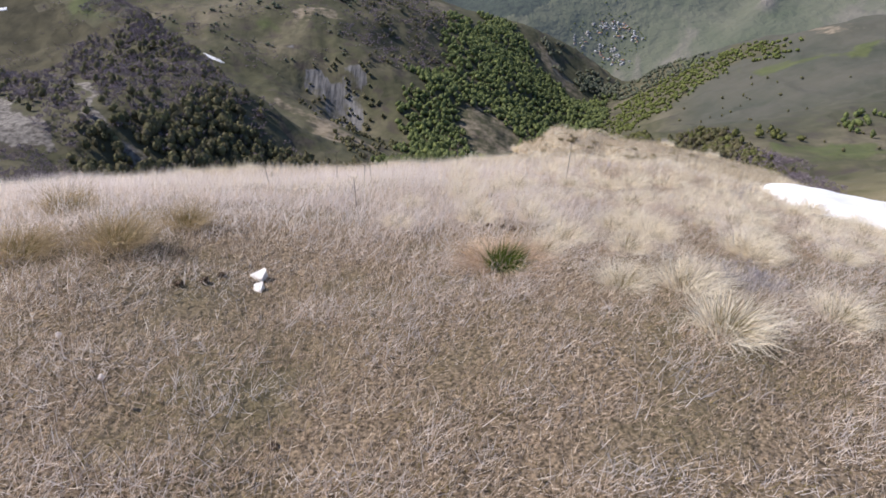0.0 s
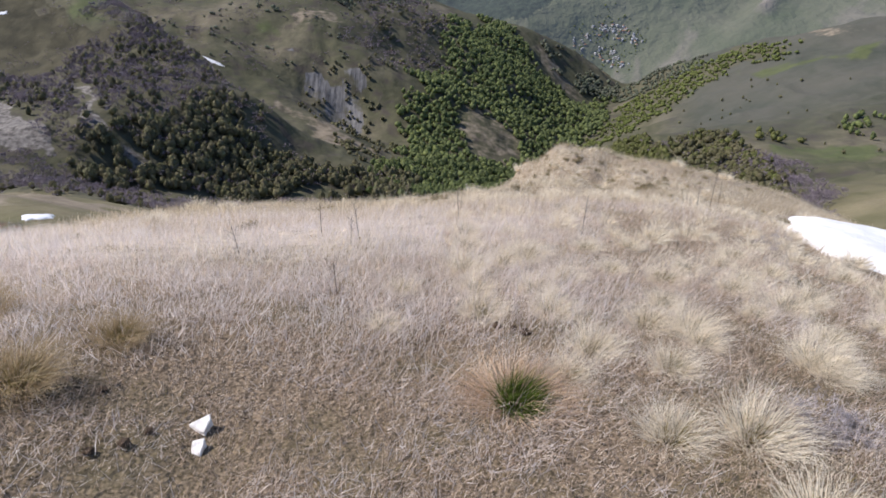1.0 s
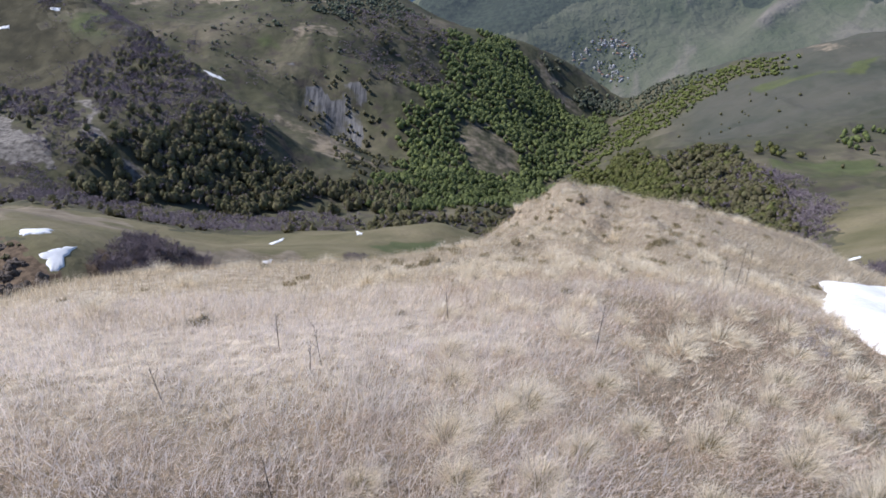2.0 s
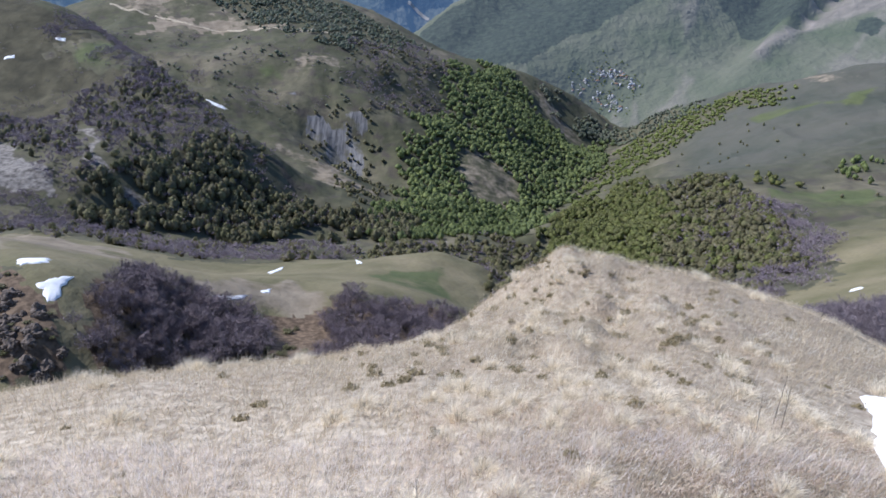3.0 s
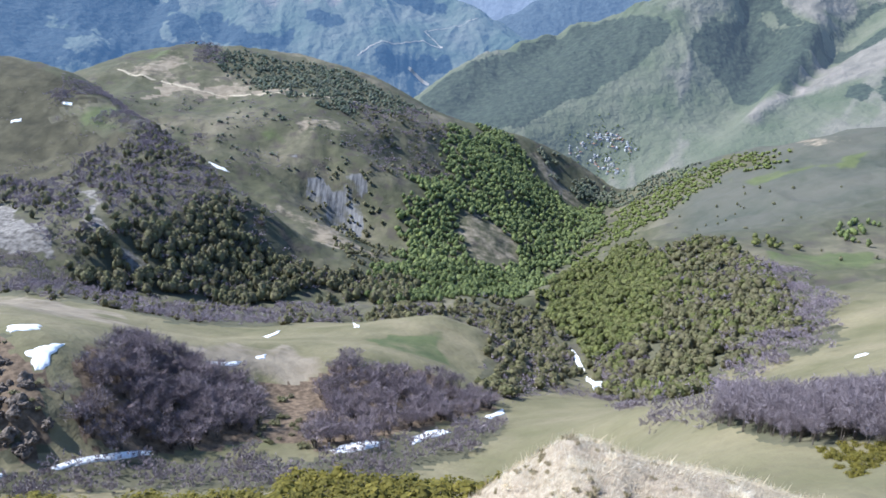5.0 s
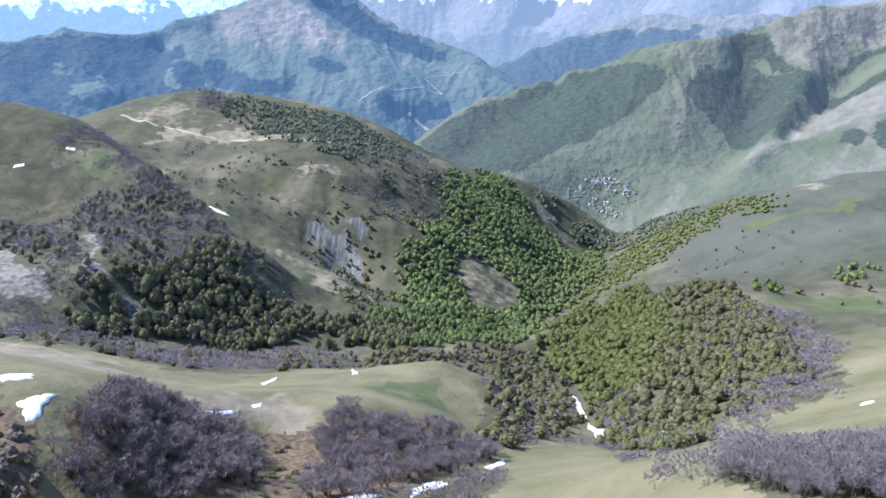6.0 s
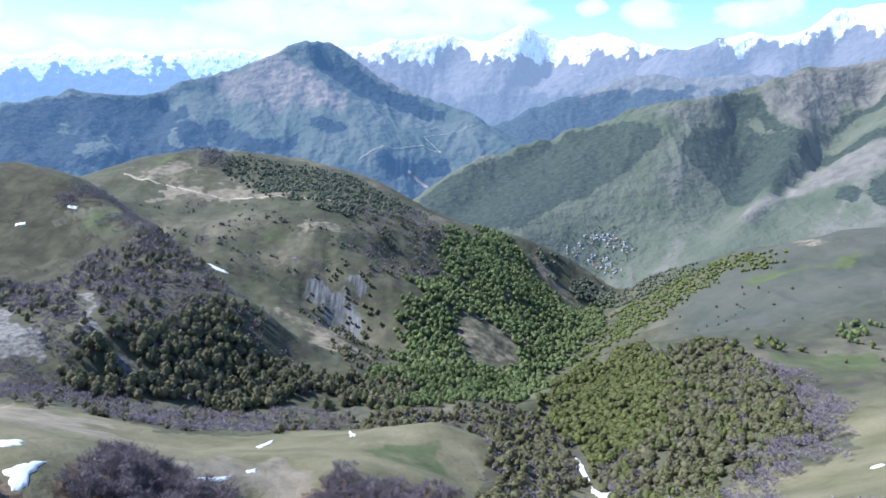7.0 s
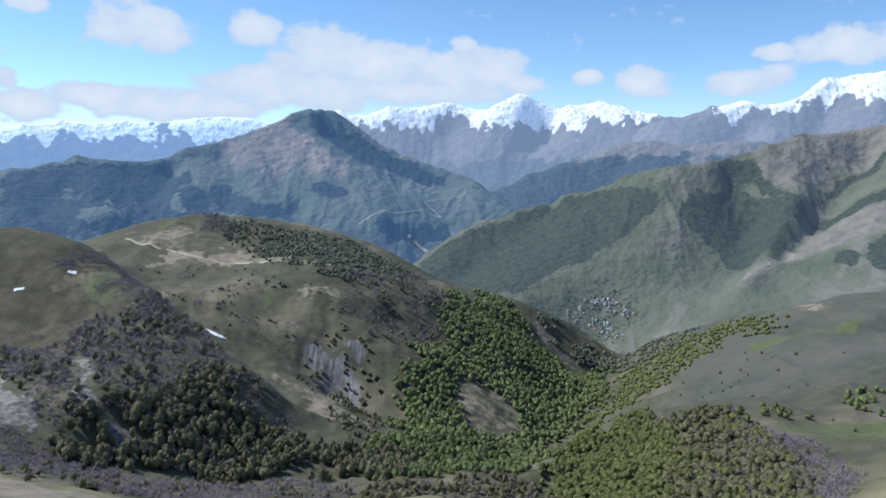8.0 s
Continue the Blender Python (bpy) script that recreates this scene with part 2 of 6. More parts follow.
STRAW_GOLD = leaf_material("straw_gold", (0.74, 0.63, 0.47), (0.99, 0.94, 0.81), (0.92, 0.83, 0.67), 0.7, 0.38)
STRAW_BROWN = leaf_material("straw_brown", (0.30, 0.225, 0.13), (0.72, 0.58, 0.37), (0.50, 0.39, 0.24), 1.5, 0.35)
STRAW_RUSSET = leaf_material("straw_russet", (0.42, 0.28, 0.17), (0.95, 0.80, 0.62), (0.66, 0.47, 0.32), 1.5, 0.35)
STRAW_DULL = leaf_material("straw_dull", (0.42, 0.34, 0.235), (0.84, 0.73, 0.545), (0.58, 0.48, 0.35), 0.5, 0.4)
THATCH = leaf_material("thatch", (0.40, 0.29, 0.205), (1.0, 0.90, 0.78), (0.52, 0.37, 0.265), 1.1, 0.3)
BLADE_GREEN = leaf_material("blade_green", (0.05, 0.085, 0.014), (0.16, 0.21, 0.035), (0.12, 0.14, 0.04), 2.0, 0.25)
BLADE_OLIVE = leaf_material("blade_olive", (0.15, 0.12, 0.045), (0.34, 0.28, 0.125), (0.24, 0.19, 0.085), 2.0, 0.3)
HEATHER = leaf_material("heather", (0.22, 0.19, 0.19), (0.48, 0.44, 0.45), (0.36, 0.33, 0.34), 2.0, 0.0)
STONE_WHITE = plain("pale_stone", (0.74, 0.71, 0.67), (0.88, 0.86, 0.83), 30.0, 0.8, 0.004)
# tussock bases on the knoll, the shadow beside them mixed into the colour
BASE_SHADE = leaf_material("cushion", (0.17, 0.14, 0.072), (0.37, 0.305, 0.18), (0.25, 0.205, 0.12), 1.5, 0.2)
CRAG = plain("crag_rock", (0.07, 0.055, 0.045), (0.20, 0.165, 0.14), 0.9, 0.9, 0.2)
CLOD = plain("clod", (0.05, 0.035, 0.025), (0.13, 0.09, 0.06), 40.0, 0.95, 0.01)

# ---- lie of the land ----
HUB = -15.0     # the sheets are laid out in rings round (0, HUB)

# crests, slopes and watercourses, from the knoll outwards (x, y, z)
KNOLL = dict(
    back=[(0, -60, 9), (-30, -40, 5), (30, -40, 3), (-60, -15, -6), (60, -15, -12), (0, -13.5, 1.8), (0, -9, 1.2), (-8, -10, 1.4), (8, -10, 0.6)],
    spine=[(0, -3, 0.62), (-0.2, 0.5, 0.42), (0.1, 2.2, 0.22), (0.4, 3.93, 0), (0.58, 4.7, -0.19), (1.2, 7, -0.85), (2, 10, -1.95), (2.68, 14.25, -3.65),
           (3.2, 18, -5.1), (3.4, 21.5, -5.75), (4.2, 22.3, -6.0), (5.2, 22.0, -6.3), (6.3, 21.6, -6.3)],
    west=[(-1.2, 3.68, 0.06), (-2.1, 3.78, 0.22), (-2.5, 1, 0.55), (-6, 1, 0.5), (-5.7, 7, -1.0), (-3.1, 8.4, -1.48), (-0.9, 11, -2.5), (-9, 5, -0.85), (-6.2, 13, -3.75), (-4.8, 15.4, -5.3),
          (-12, 9, -3.9), (-9, 14, -6.0), (-0.2, 20.3, -8.1), (0.6, 20.6, -7.6), (1.8, 21.4, -7.15)],
    east=[(1.54, 3.03, 0.12), (2.4, 4.47, -0.27), (2.44, 3.43, -0.09), (2.5, 0.5, 0.3), (6, 2, -0.5), (3.63, 9.55, -1.95), (4.3, 8.4, -1.75), (5.61, 11.1, -2.92), (8, 8, -2.6), (7, 16.5, -4.7), (7.6, 19.6, -5.65), (8.4, 18.6, -5.55), (9.4, 17.8, -5.6), (12, 12, -5.2), (14, 5, -3.5)],
    shoulder=[(8.8, 23, -8.0), (10.5, 23, -8.7), (12.2, 23.2, -9.3), (14.4, 25.5, -11.4)],
    falls=[(-0.5, 24, -11.5), (2, 26, -12), (5, 27, -12), (9.5, 27, -12.2), (12, 20, -8.0), (-4, 20.5, -9.2), (-8, 20, -10.5), (-14, 20, -11), (-18, 12, -7), (20, 20, -16), (18, 10, -9)],
    flank=[(30, 40, -31), (14, 40, -27), (5, 40, -24), (50, 70, -54), (20, 66, -52), (70, 20, -35), (-40, 15, -18), (-30, 28, -22), (-70, 30, -32)],
    mats=[(-56, 62, -47.2), (-42.3, 60, -43.6), (-35.2, 62, -44.3), (-24.1, 60, -43.1), (-13.2, 52, -34.0), (-6.9, 48, -30.0), (-0.9, 46, -29.0)],
    mats_front=[(-39.7, 45, -35), (-23.6, 40, -29.8), (-15.2, 38, -26.4), (-9.2, 36, -21.7), (-3.2, 36, -21.6)],
    run_out=[(-60, 120, -103), (-10, 100, -92), (-30, 160, -142), (30, 120, -100), (40, 200, -166), (-120, 120, -104), (-120, 60, -60)],
)
VALLEY = dict(
    stream_upper=[(-187, 190, -153), (-137, 200, -154), (-110, 228, -169), (-36, 255, -188), (5, 285, -204), (37, 350, -236), (128, 520, -327)],
    stream_lower=[(155, 600, -375), (153, 690, -395), (149, 800, -420), (141, 960, -460), (206, 1210, -537), (277, 1420, -576), (408, 1700, -607), (598, 2180, -682), (652, 2600, -722)],
    bank_brow=[(-251, 300, -138), (-182, 255, -131), (-159, 250, -134), (-162, 330, -173), (-123, 345, -192), (-88, 355, -206), (-49, 370, -211), (-9, 400, -233), (28, 430, -265)],
    bank_mid=[(-202, 230, -140), (-148, 215, -140), (-121, 265, -166), (-91, 315, -203), (-31, 310, -206), (16, 345, -231)],
    saddle=[(-410, 520, -256), (-321, 500, -235), (-249, 480, -236), (-175, 440, -239), (-134, 490, -260), (-66, 520, -269), (-1, 560, -280), (35, 560, -294), (81, 560, -322)],
    saddle_back=[(-501, 640, -287), (-374, 600, -274), (-291, 610, -303), (-237, 690, -344), (-148, 740, -370), (-103, 700, -367), (-42, 760, -373), (52, 860, -407), (143, 950, -451)],
    forest_foot=[(-544, 700, -287), (-459, 720, -304), (-394, 760, -336), (-281, 800, -383), (-201, 850, -397), (-144, 880, -413), (-66, 890, -421), (14, 920, -432), (103, 960, -455)],
    west_slope=[(-650, 850, -289), (-541, 830, -282), (-411, 800, -299), (-362, 860, -313), (-284, 920, -348), (-220, 950, -387)],
    gully=[(-796, 1640, -259), (-716, 1560, -282), (-627, 1450, -301), (-531, 1350, -318), (-448, 1265, -341), (-372, 1190, -363), (-302, 1110, -371), (-240, 1050, -388)],
    west_brow=[(-1216, 1600, -142), (-990, 1550, -152), (-904, 1530, -159), (-827, 1520, -176), (-785, 1510, -193), (-730, 1480, -216), (-672, 1420, -237), (-600, 1340, -252), (-509, 1255, -268), (-431, 1175, -291), (-360, 1105, -310), (-298, 1045, -324), (-248, 1005, -350)],
    behind_brow=[(-1149, 1780, -240), (-960, 1720, -261), (-876, 1700, -266)],
    west_shelf=[(-892, 1200, -263), (-673, 1200, -284), (-489, 1080, -283), (-579, 1020, -294)],
    far_crest=[(-1123, 2150, -278), (-1034, 2200, -235), (-943, 2250, -204), (-831, 2300, -194), (-658, 2350, -209), (-430, 2350, -247), (-258, 2350, -295), (-123, 2350, -364), (-25, 2300, -418)],
    track_ridge=[(-952, 1950, -239), (-757, 1900, -253), (-588, 1850, -280), (-422, 1800, -274), (-311, 1760, -273), (-237, 1750, -291), (-121, 1750, -320)],
    mid_slope=[(-594, 1640, -292), (-399, 1570, -306), (-237, 1530, -331)],
    forest_spur=[(-21, 1950, -374), (136, 2100, -434), (249, 2150, -463), (407, 2200, -543), (530, 2230, -618), (608, 2230, -690)],
    forest_face=[(-110, 1550, -396), (10, 1600, -438), (171, 1700, -480), (353, 1880, -596), (-27, 1300, -459), (92, 1370, -491), (199, 1450, -540), (310, 1630, -593)],
    east_crest=[(600, 2150, -673), (629, 2050, -578), (695, 1950, -510), (766, 1850, -446), (859, 1700, -382), (944, 1680, -351), (1107, 1680, -328), (1374, 1700, -304)],
    east_slope=[(571, 1750, -543), (667, 1500, -437), (833, 1400, -357), (992, 1350, -320), (441, 1450, -528), (541, 1200, -413), (671, 1080, -351), (812, 1050, -322)],
    east_spur=[(140, 920, -436), (193, 1060, -467), (237, 1120, -463), (285, 1130, -445), (324, 1060, -407), (375, 980, -370), (430, 930, -357), (489, 900, -357), (567, 900, -346), (684, 900, -340)],
    east_face=[(204, 1000, -456), (220, 820, -404), (285, 800, -370), (351, 760, -343), (398, 700, -322), (192, 620, -352), (232, 580, -328), (279, 560, -305), (326, 540, -283), (380, 540, -262), (441, 540, -251)],
    east_low=[(152, 480, -320), (175, 430, -278), (212, 420, -260), (245, 400, -239), (278, 390, -220), (315, 380, -207)],
    east_near=[(77, 230, -151), (77, 180, -116), (78, 150, -97), (85, 135, -88), (96, 130, -83), (118, 130, -81)],
    beyond=[(-1300, 2700, -560), (-700, 2800, -560), (-200, 2750, -620), (700, 2750, -760), (1300, 2300, -640), (2000, 2000, -600)],
    rim=[(-2400, 4200, -800), (0, 4900, -820), (2400, 4200, -800), (-4500, 1500, -600), (4500, 1500, -600), (-3000, -3500, -500), (3000, -3500, -500), (-900, -600, -120), (900, -600, -160), (0, -1200, -60), (-800, 500, -190), (800, 400, -200), (0, -300, 20), (-300, -150, -70), (300, -100, -100)],
    wood_toe=[(-204, 985, -383), (-147, 955, -406), (-85, 925, -422)],
    massif_foot=[(-647, 1570, -304), (-545, 1480, -317), (-457, 1410, -338), (-384, 1350, -364)],
    scree_rib=[(-377, 1330, -374), (-312, 1275, -393), (-254, 1225, -415), (-189, 1180, -432), (-112, 1130, -448), (-46, 1090, -453)],
    scree_bowl=[(-322, 1390, -375), (-274, 1350, -412), (-218, 1290, -456), (-145, 1240, -471), (-66, 1190, -467)],
    scree_back=[(-300, 1420, -367), (-220, 1400, -394), (-144, 1360, -421), (-93, 1290, -446)],
    mid_brow=[(-389, 1470, -346), (-276, 1460, -356), (-176, 1450, -366), (-101, 1420, -396)],
)


def plan(x, y):
    """Bearing and the logarithm of the range from the hub."""
    return np.arctan2(x, y - HUB), np.log(np.hypot(x, y - HUB))


def thread(line, extra):
    """The line with extra points between its own."""
    p = np.array(line, float)
    k = np.linspace(0, len(p) - 1, (len(p) - 1) * (extra + 1) + 1)
    return [tuple(np.array([np.interp(v, np.arange(len(p)), p[:, c]) for c in range(3)])) for v in k]


def surface(lines, soft, crisp=(), sharp=0.012):
    """A smooth height function that runs through all points of the lines; the crisp lines make keener creases."""
    pts, softness = [], []
    for name, line in lines.items():
        line = thread(line, 2) if name in crisp else line
        pts += line
        softness += [sharp if name in crisp else soft] * len(line)
    p, c2 = np.array(pts, float), np.array(softness) ** 2
    u, v = plan(p[:, 0], p[:, 1])
    val = p[:, 2] / np.exp(v)
    n = len(p)
    a = np.zeros((n + 3, n + 3))
    a[:n, :n] = np.sqrt((u[:, None] - u) ** 2 + (v[:, None] - v) ** 2 + c2)
    a[:n, n], a[:n, n + 1], a[:n, n + 2] = 1, u, v
    a[n:, :n] = a[:n, n:].T
    w = np.linalg.solve(a, np.concatenate([val, np.zeros(3)]))

    def height(x, y):
        x, y = np.asarray(x, float), np.asarray(y, float)
        bu, bv = plan(x.ravel(), y.ravel())
        out = np.empty(len(bu))
        for s in range(0, len(bu), 20000):
            cu, cv = bu[s:s + 20000], bv[s:s + 20000]
            d = np.sqrt((cu[:, None] - u) ** 2 + (cv[:, None] - v) ** 2 + c2)
            out[s:s + 20000] = (d @ w[:n] + w[n] + w[n + 1] * cu + w[n + 2] * cv) * np.exp(cv)
        return out.reshape(x.shape)
    return height


_table = np.random.RandomState(7).rand(256, 256)


def value_noise(x, y):
    """Smooth noise in 0..1, one lattice step a unit."""
    xi, yi = np.floor(x).astype(int), np.floor(y).astype(int)
    fx, fy = x - xi, y - yi
    fx, fy = fx * fx * fx * (fx * (fx * 6 - 15) + 10), fy * fy * fy * (fy * (fy * 6 - 15) + 10)
    g = lambda i, j: _table[(xi + i) & 255, (yi + j) & 255]
    return (g(0, 0) * (1 - fx) + g(1, 0) * fx) * (1 - fy) + (g(0, 1) * (1 - fx) + g(1, 1) * fx) * fy


def fractal(x, y, size, octaves, gain=0.5):
    total, amp, norm = 0, 1.0, 0
    for k in range(octaves):
        c, s = math.cos(1.1 * k), math.sin(1.1 * k)
        total = total + amp * value_noise((x * c - y * s) / size + 17.3 * k, (x * s + y * c) / size + 5.1 * k)
        norm += amp
        amp *= gain
        size *= 0.5
    return total / norm


CRISP = ("stream_lower", "east_spur", "west_brow", "gully", "scree_rib", "scree_bowl", "far_crest", "track_ridge", "forest_spur", "east_crest", "saddle")
base_height = surface({**KNOLL, **VALLEY}, 0.03, CRISP)


def height(x, y):
    """The ground's height, with its relief."""
    x, y = np.asarray(x, float), np.asarray(y, float)
    z = base_height(x, y)
    r = np.hypot(x, y - HUB)
    wx, wy = x + 60 * (value_noise(x / 170, y / 170 + 9) - 0.5), y + 60 * (value_noise(x / 170 + 50, y / 170) - 0.5)
    for size, amp in ((190, 15), (90, 10), (42, 6), (20, 2.8)):
        w = np.clip((r - 3.5 * size) / (4 * size), 0, 1) * np.clip((r - 350) / 550, 0.22, 1)
        ridged = 1 - 2 * np.abs(value_noise(wx / size + size, wy / size) - 0.5)
        z = z + w * amp * (0.75 * (ridged - 0.75) + 0.45 * (value_noise(x / size, y / size + 3 * size) - 0.5))
    near = np.clip((160 - r) / 100, 0, 1)
    z = z + near * (0.16 * (fractal(x, y, 2.6, 3) - 0.5) + 0.05 * (value_noise(x / 0.35, y / 0.35) - 0.5))
    hummock = np.exp(-((x - 2.4) / 3.2) ** 2 - ((y - 18.5) / 4.5) ** 2)
    return z + 1.0 * hummock * (value_noise(x / 0.62 + 3, y / 0.9) - 0.5)

# ---- land cover, in plan ----
ZONES = dict(
    shrub_belt=[(-498, 668), (-409, 685), (-354, 744), (-249, 763), (-136, 833), (-75, 690), (-122, 734), (-141, 562), (-190, 500), (-221, 481), (-234, 497), (-315, 559), (-426, 569)],
    thicket_west=[(-147, 246), (-152, 277), (-146, 312), (-126, 306), (-108, 326), (-88, 293), (-80, 252), (-94, 238), (-116, 220), (-130, 212), (-138, 225)],
    thicket_mid=[(-64, 353), (-56, 364), (-35, 359), (-8, 383), (24, 377), (34, 355), (-6, 296), (-36, 260), (-55, 250), (-64, 313)],
    thicket_foot=[(-153, 176), (-148, 190), (-106, 223), (-44, 245), (24, 315), (34, 290), (5, 246), (-30, 215), (-97, 195), (-147, 170)],
    birch_bank=[(73, 168), (80, 163), (87, 149), (98, 145), (112, 147), (91, 117), (85, 119), (78, 123), (73, 134), (73, 149)],
    mat_west=[(-62, 56), (-62, 68), (-42, 66), (-22, 66), (-15, 58), (-13, 47), (-20, 42), (-38, 45)],
    mat_mid=[(-13.5, 50), (-10, 54), (-3, 52), (3, 50), (5, 42), (3, 36), (-2, 33.5), (-6, 34.5), (-10, 41)],
    green_saddle=[(-58, 457), (-1, 524), (8, 450), (-23, 417)],
    bank_bare=[(-105, 323), (-63, 349), (-52, 297), (-56, 256), (-77, 250), (-92, 287)],
    crag=[(-198, 257), (-160, 240), (-144, 220), (-139, 206), (-152, 198), (-163, 198)],
    snow_bush=[(-163, 242), (-159, 250), (-156, 257), (-155, 245), (-153, 239), (-155, 235)],
    snow_corner=[(-184, 264), (-177, 276), (-171, 263), (-177, 255)],
    snow_mid=[(-136, 463), (-134, 510), (-130, 487), (-131, 458)],
    snow_bit=[(-108, 353), (-104, 361), (-103, 353), (-106, 350)],
    snow_bit2=[(-125, 322), (-112, 340), (-112, 335), (-123, 320)],
    snow_gully_low=[(151, 631), (154, 609), (164, 582), (142, 514), (131, 511), (147, 602)],
    snow_gully_top=[(152, 707), (155, 692), (152, 631), (148, 628), (148, 672)],
    snow_notch=[(-72, 502), (-69, 519), (-68, 500), (-83, 577)],
    snow_foot_a=[(-137, 200), (-122, 212), (-111, 228), (-110, 225), (-122, 209), (-135, 199)],
    snow_foot_b=[(-48, 249), (-37, 265), (-24, 265), (-33, 253), (-44, 247)],
    snow_foot_c=[(-15, 271), (-6, 291), (8, 294), (-3, 279), (-12, 267)],
    snow_foot_d=[(25, 334), (37, 356), (38, 348), (28, 327)],
    snow_foot_e=[(-155, 191), (-149, 192), (-144, 192), (-147, 189), (-153, 187)],
    snow_far_right=[(279, 409), (284, 405), (281, 399), (273, 399)],
    snow_near=[(5.35, 11.0), (6.2, 12.5), (8, 13.6), (11, 13.6), (14, 11.5), (13.5, 6), (9.5, 5.5), (6.0, 6.5), (5.1, 8.8)],
    track_strip=[(-766, 1726), (-756, 1909), (-651, 1875), (-572, 1865), (-477, 1850), (-392, 1817), (-319, 1769), (-320, 1759), (-394, 1795), (-476, 1817), (-568, 1821), (-648, 1829), (-712, 1829), (-740, 1725)],
    west_hill=[(-875, 1350), (-731, 1394), (-513, 1140), (-532, 1072), (-734, 1102)],
    mat_east=[(74, 114), (79, 117), (85, 119), (90, 119), (82, 105), (74, 105)],
    saddle_tan=[(-148, 331), (-107, 395), (-74, 375), (-59, 358), (-100, 322), (-132, 304)],
    field_tan=[(-426, 569), (-367, 571), (-232, 448), (-178, 356), (-191, 302), (-214, 290)],
    woods_dark=[(-451, 772), (-419, 772), (-406, 816), (-407, 882), (-374, 893), (-352, 937), (-313, 937), (-277, 949), (-238, 977), (-204, 970), (-153, 941), (-103, 936), (-53, 946), (-35, 928), (-63, 846), (-104, 871), (-129, 880), (-174, 870), (-203, 861), (-246, 819), (-275, 794), (-335, 774), (-393, 751), (-420, 732)],
    woods_foot=[(-106, 974), (-62, 1126), (8, 1175), (72, 1186), (126, 1189), (154, 1154), (123, 918), (65, 919), (-1, 878), (-62, 841), (-112, 870)],
    woods_bare_west=[(-556, 1248), (-493, 1213), (-416, 1131), (-347, 1058), (-291, 1011), (-255, 999), (-218, 976), (-238, 977), (-277, 949), (-313, 937), (-352, 937), (-372, 887), (-398, 857), (-406, 815), (-419, 772), (-451, 772), (-461, 758), (-495, 783), (-574, 907), (-668, 966), (-717, 1042), (-640, 1032), (-630, 1080), (-615, 1125), (-568, 1152), (-541, 1184)],
    woods_green=[(-88, 1302), (-72, 1364), (-53, 1446), (-11, 1601), (-2, 1705), (26, 1857), (116, 2079), (219, 2137), (259, 2075), (283, 1953), (358, 1899), (452, 1939), (541, 2039), (427, 1747), (290, 1469), (226, 1278), (146, 988), (122, 1153), (49, 1147), (-2, 1136), (-52, 1118), (-82, 1247)],
    woods_beyond=[(421, 2113), (474, 2147), (533, 2153), (557, 2039), (486, 2013), (439, 2035)],
    woods_spur_dots=[(312, 2140), (369, 2148), (388, 2084), (345, 2019), (313, 2046)],
    woods_bare_mid=[(-254, 1717), (-215, 1811), (-127, 1835), (-38, 1938), (23, 1901), (10, 1775), (-22, 1686), (-15, 1632), (-54, 1479), (-103, 1457), (-156, 1493), (-213, 1546), (-235, 1620)],
    woods_crest=[(-778, 2190), (-643, 2180), (-471, 2196), (-362, 2177), (-254, 2152), (-146, 2108), (-40, 2026), (-69, 1897), (-139, 1785), (-242, 1788), (-288, 1804), (-325, 1894), (-446, 1913), (-560, 1988), (-632, 2016), (-694, 2060)],
    woods_crest_brown=[(-808, 2138), (-778, 2190), (-683, 2194), (-605, 2037), (-655, 1985), (-732, 2021), (-781, 2093)],
    scrub_track=[(-476, 1906), (-342, 1859), (-283, 1764), (-246, 1708), (-318, 1719), (-419, 1790)],
    brow_scrub=[(-792, 1456), (-759, 1461), (-703, 1426), (-640, 1350), (-560, 1245), (-502, 1210), (-482, 1145), (-515, 1155), (-554, 1194), (-592, 1264), (-651, 1318), (-712, 1374), (-769, 1425)],
    brow_back=[(-892, 1873), (-787, 1752), (-680, 1606), (-614, 1548), (-652, 1564), (-720, 1621), (-775, 1677)],
    woods_east=[(140, 916), (195, 1068), (244, 1103), (289, 1095), (331, 1078), (335, 974), (300, 839), (260, 735), (202, 647), (168, 649), (160, 710), (159, 791), (146, 871)],
    woods_east_mixed=[(327, 1065), (360, 974), (396, 1004), (429, 960), (428, 882), (403, 803), (411, 742), (301, 528), (273, 528), (236, 507), (134, 340), (124, 376), (147, 530), (162, 631), (196, 647), (260, 735), (300, 839)],
    woods_bare_east=[(411, 895), (421, 848), (442, 802), (439, 745), (389, 630), (310, 483), (276, 454), (273, 501), (225, 462), (246, 520), (287, 548), (325, 576), (389, 704), (385, 786)],
    birch_gully=[(164, 631), (191, 647), (198, 615), (184, 579), (163, 569)],
    shrub_gully=[(214, 468), (262, 506), (252, 460), (111, 218), (99, 216)],
    woods_strip=[(254, 1308), (322, 1514), (389, 1640), (491, 1831), (571, 1900), (639, 1871), (704, 1804), (774, 1761), (839, 1647), (798, 1585), (714, 1614), (650, 1651), (583, 1652), (495, 1540), (424, 1468), (367, 1414), (252, 1097), (228, 1096)],
    woods_strip_far=[(550, 2067), (705, 2501), (917, 2914), (696, 1955), (680, 1797), (621, 1861), (541, 1902)],
    woods_brown=[(-91, 757), (-59, 795), (6, 822), (52, 846), (117, 901), (134, 873), (147, 727), (148, 688), (143, 612), (89, 464), (59, 420), (38, 382), (27, 416), (44, 521), (40, 752), (6, 765), (-43, 584)],
    scree_grey=[(-329, 1404), (-304, 1408), (-267, 1392), (-232, 1399), (-171, 1388), (-149, 1340), (-154, 1270), (-188, 1175), (-255, 1317), (-298, 1359)],
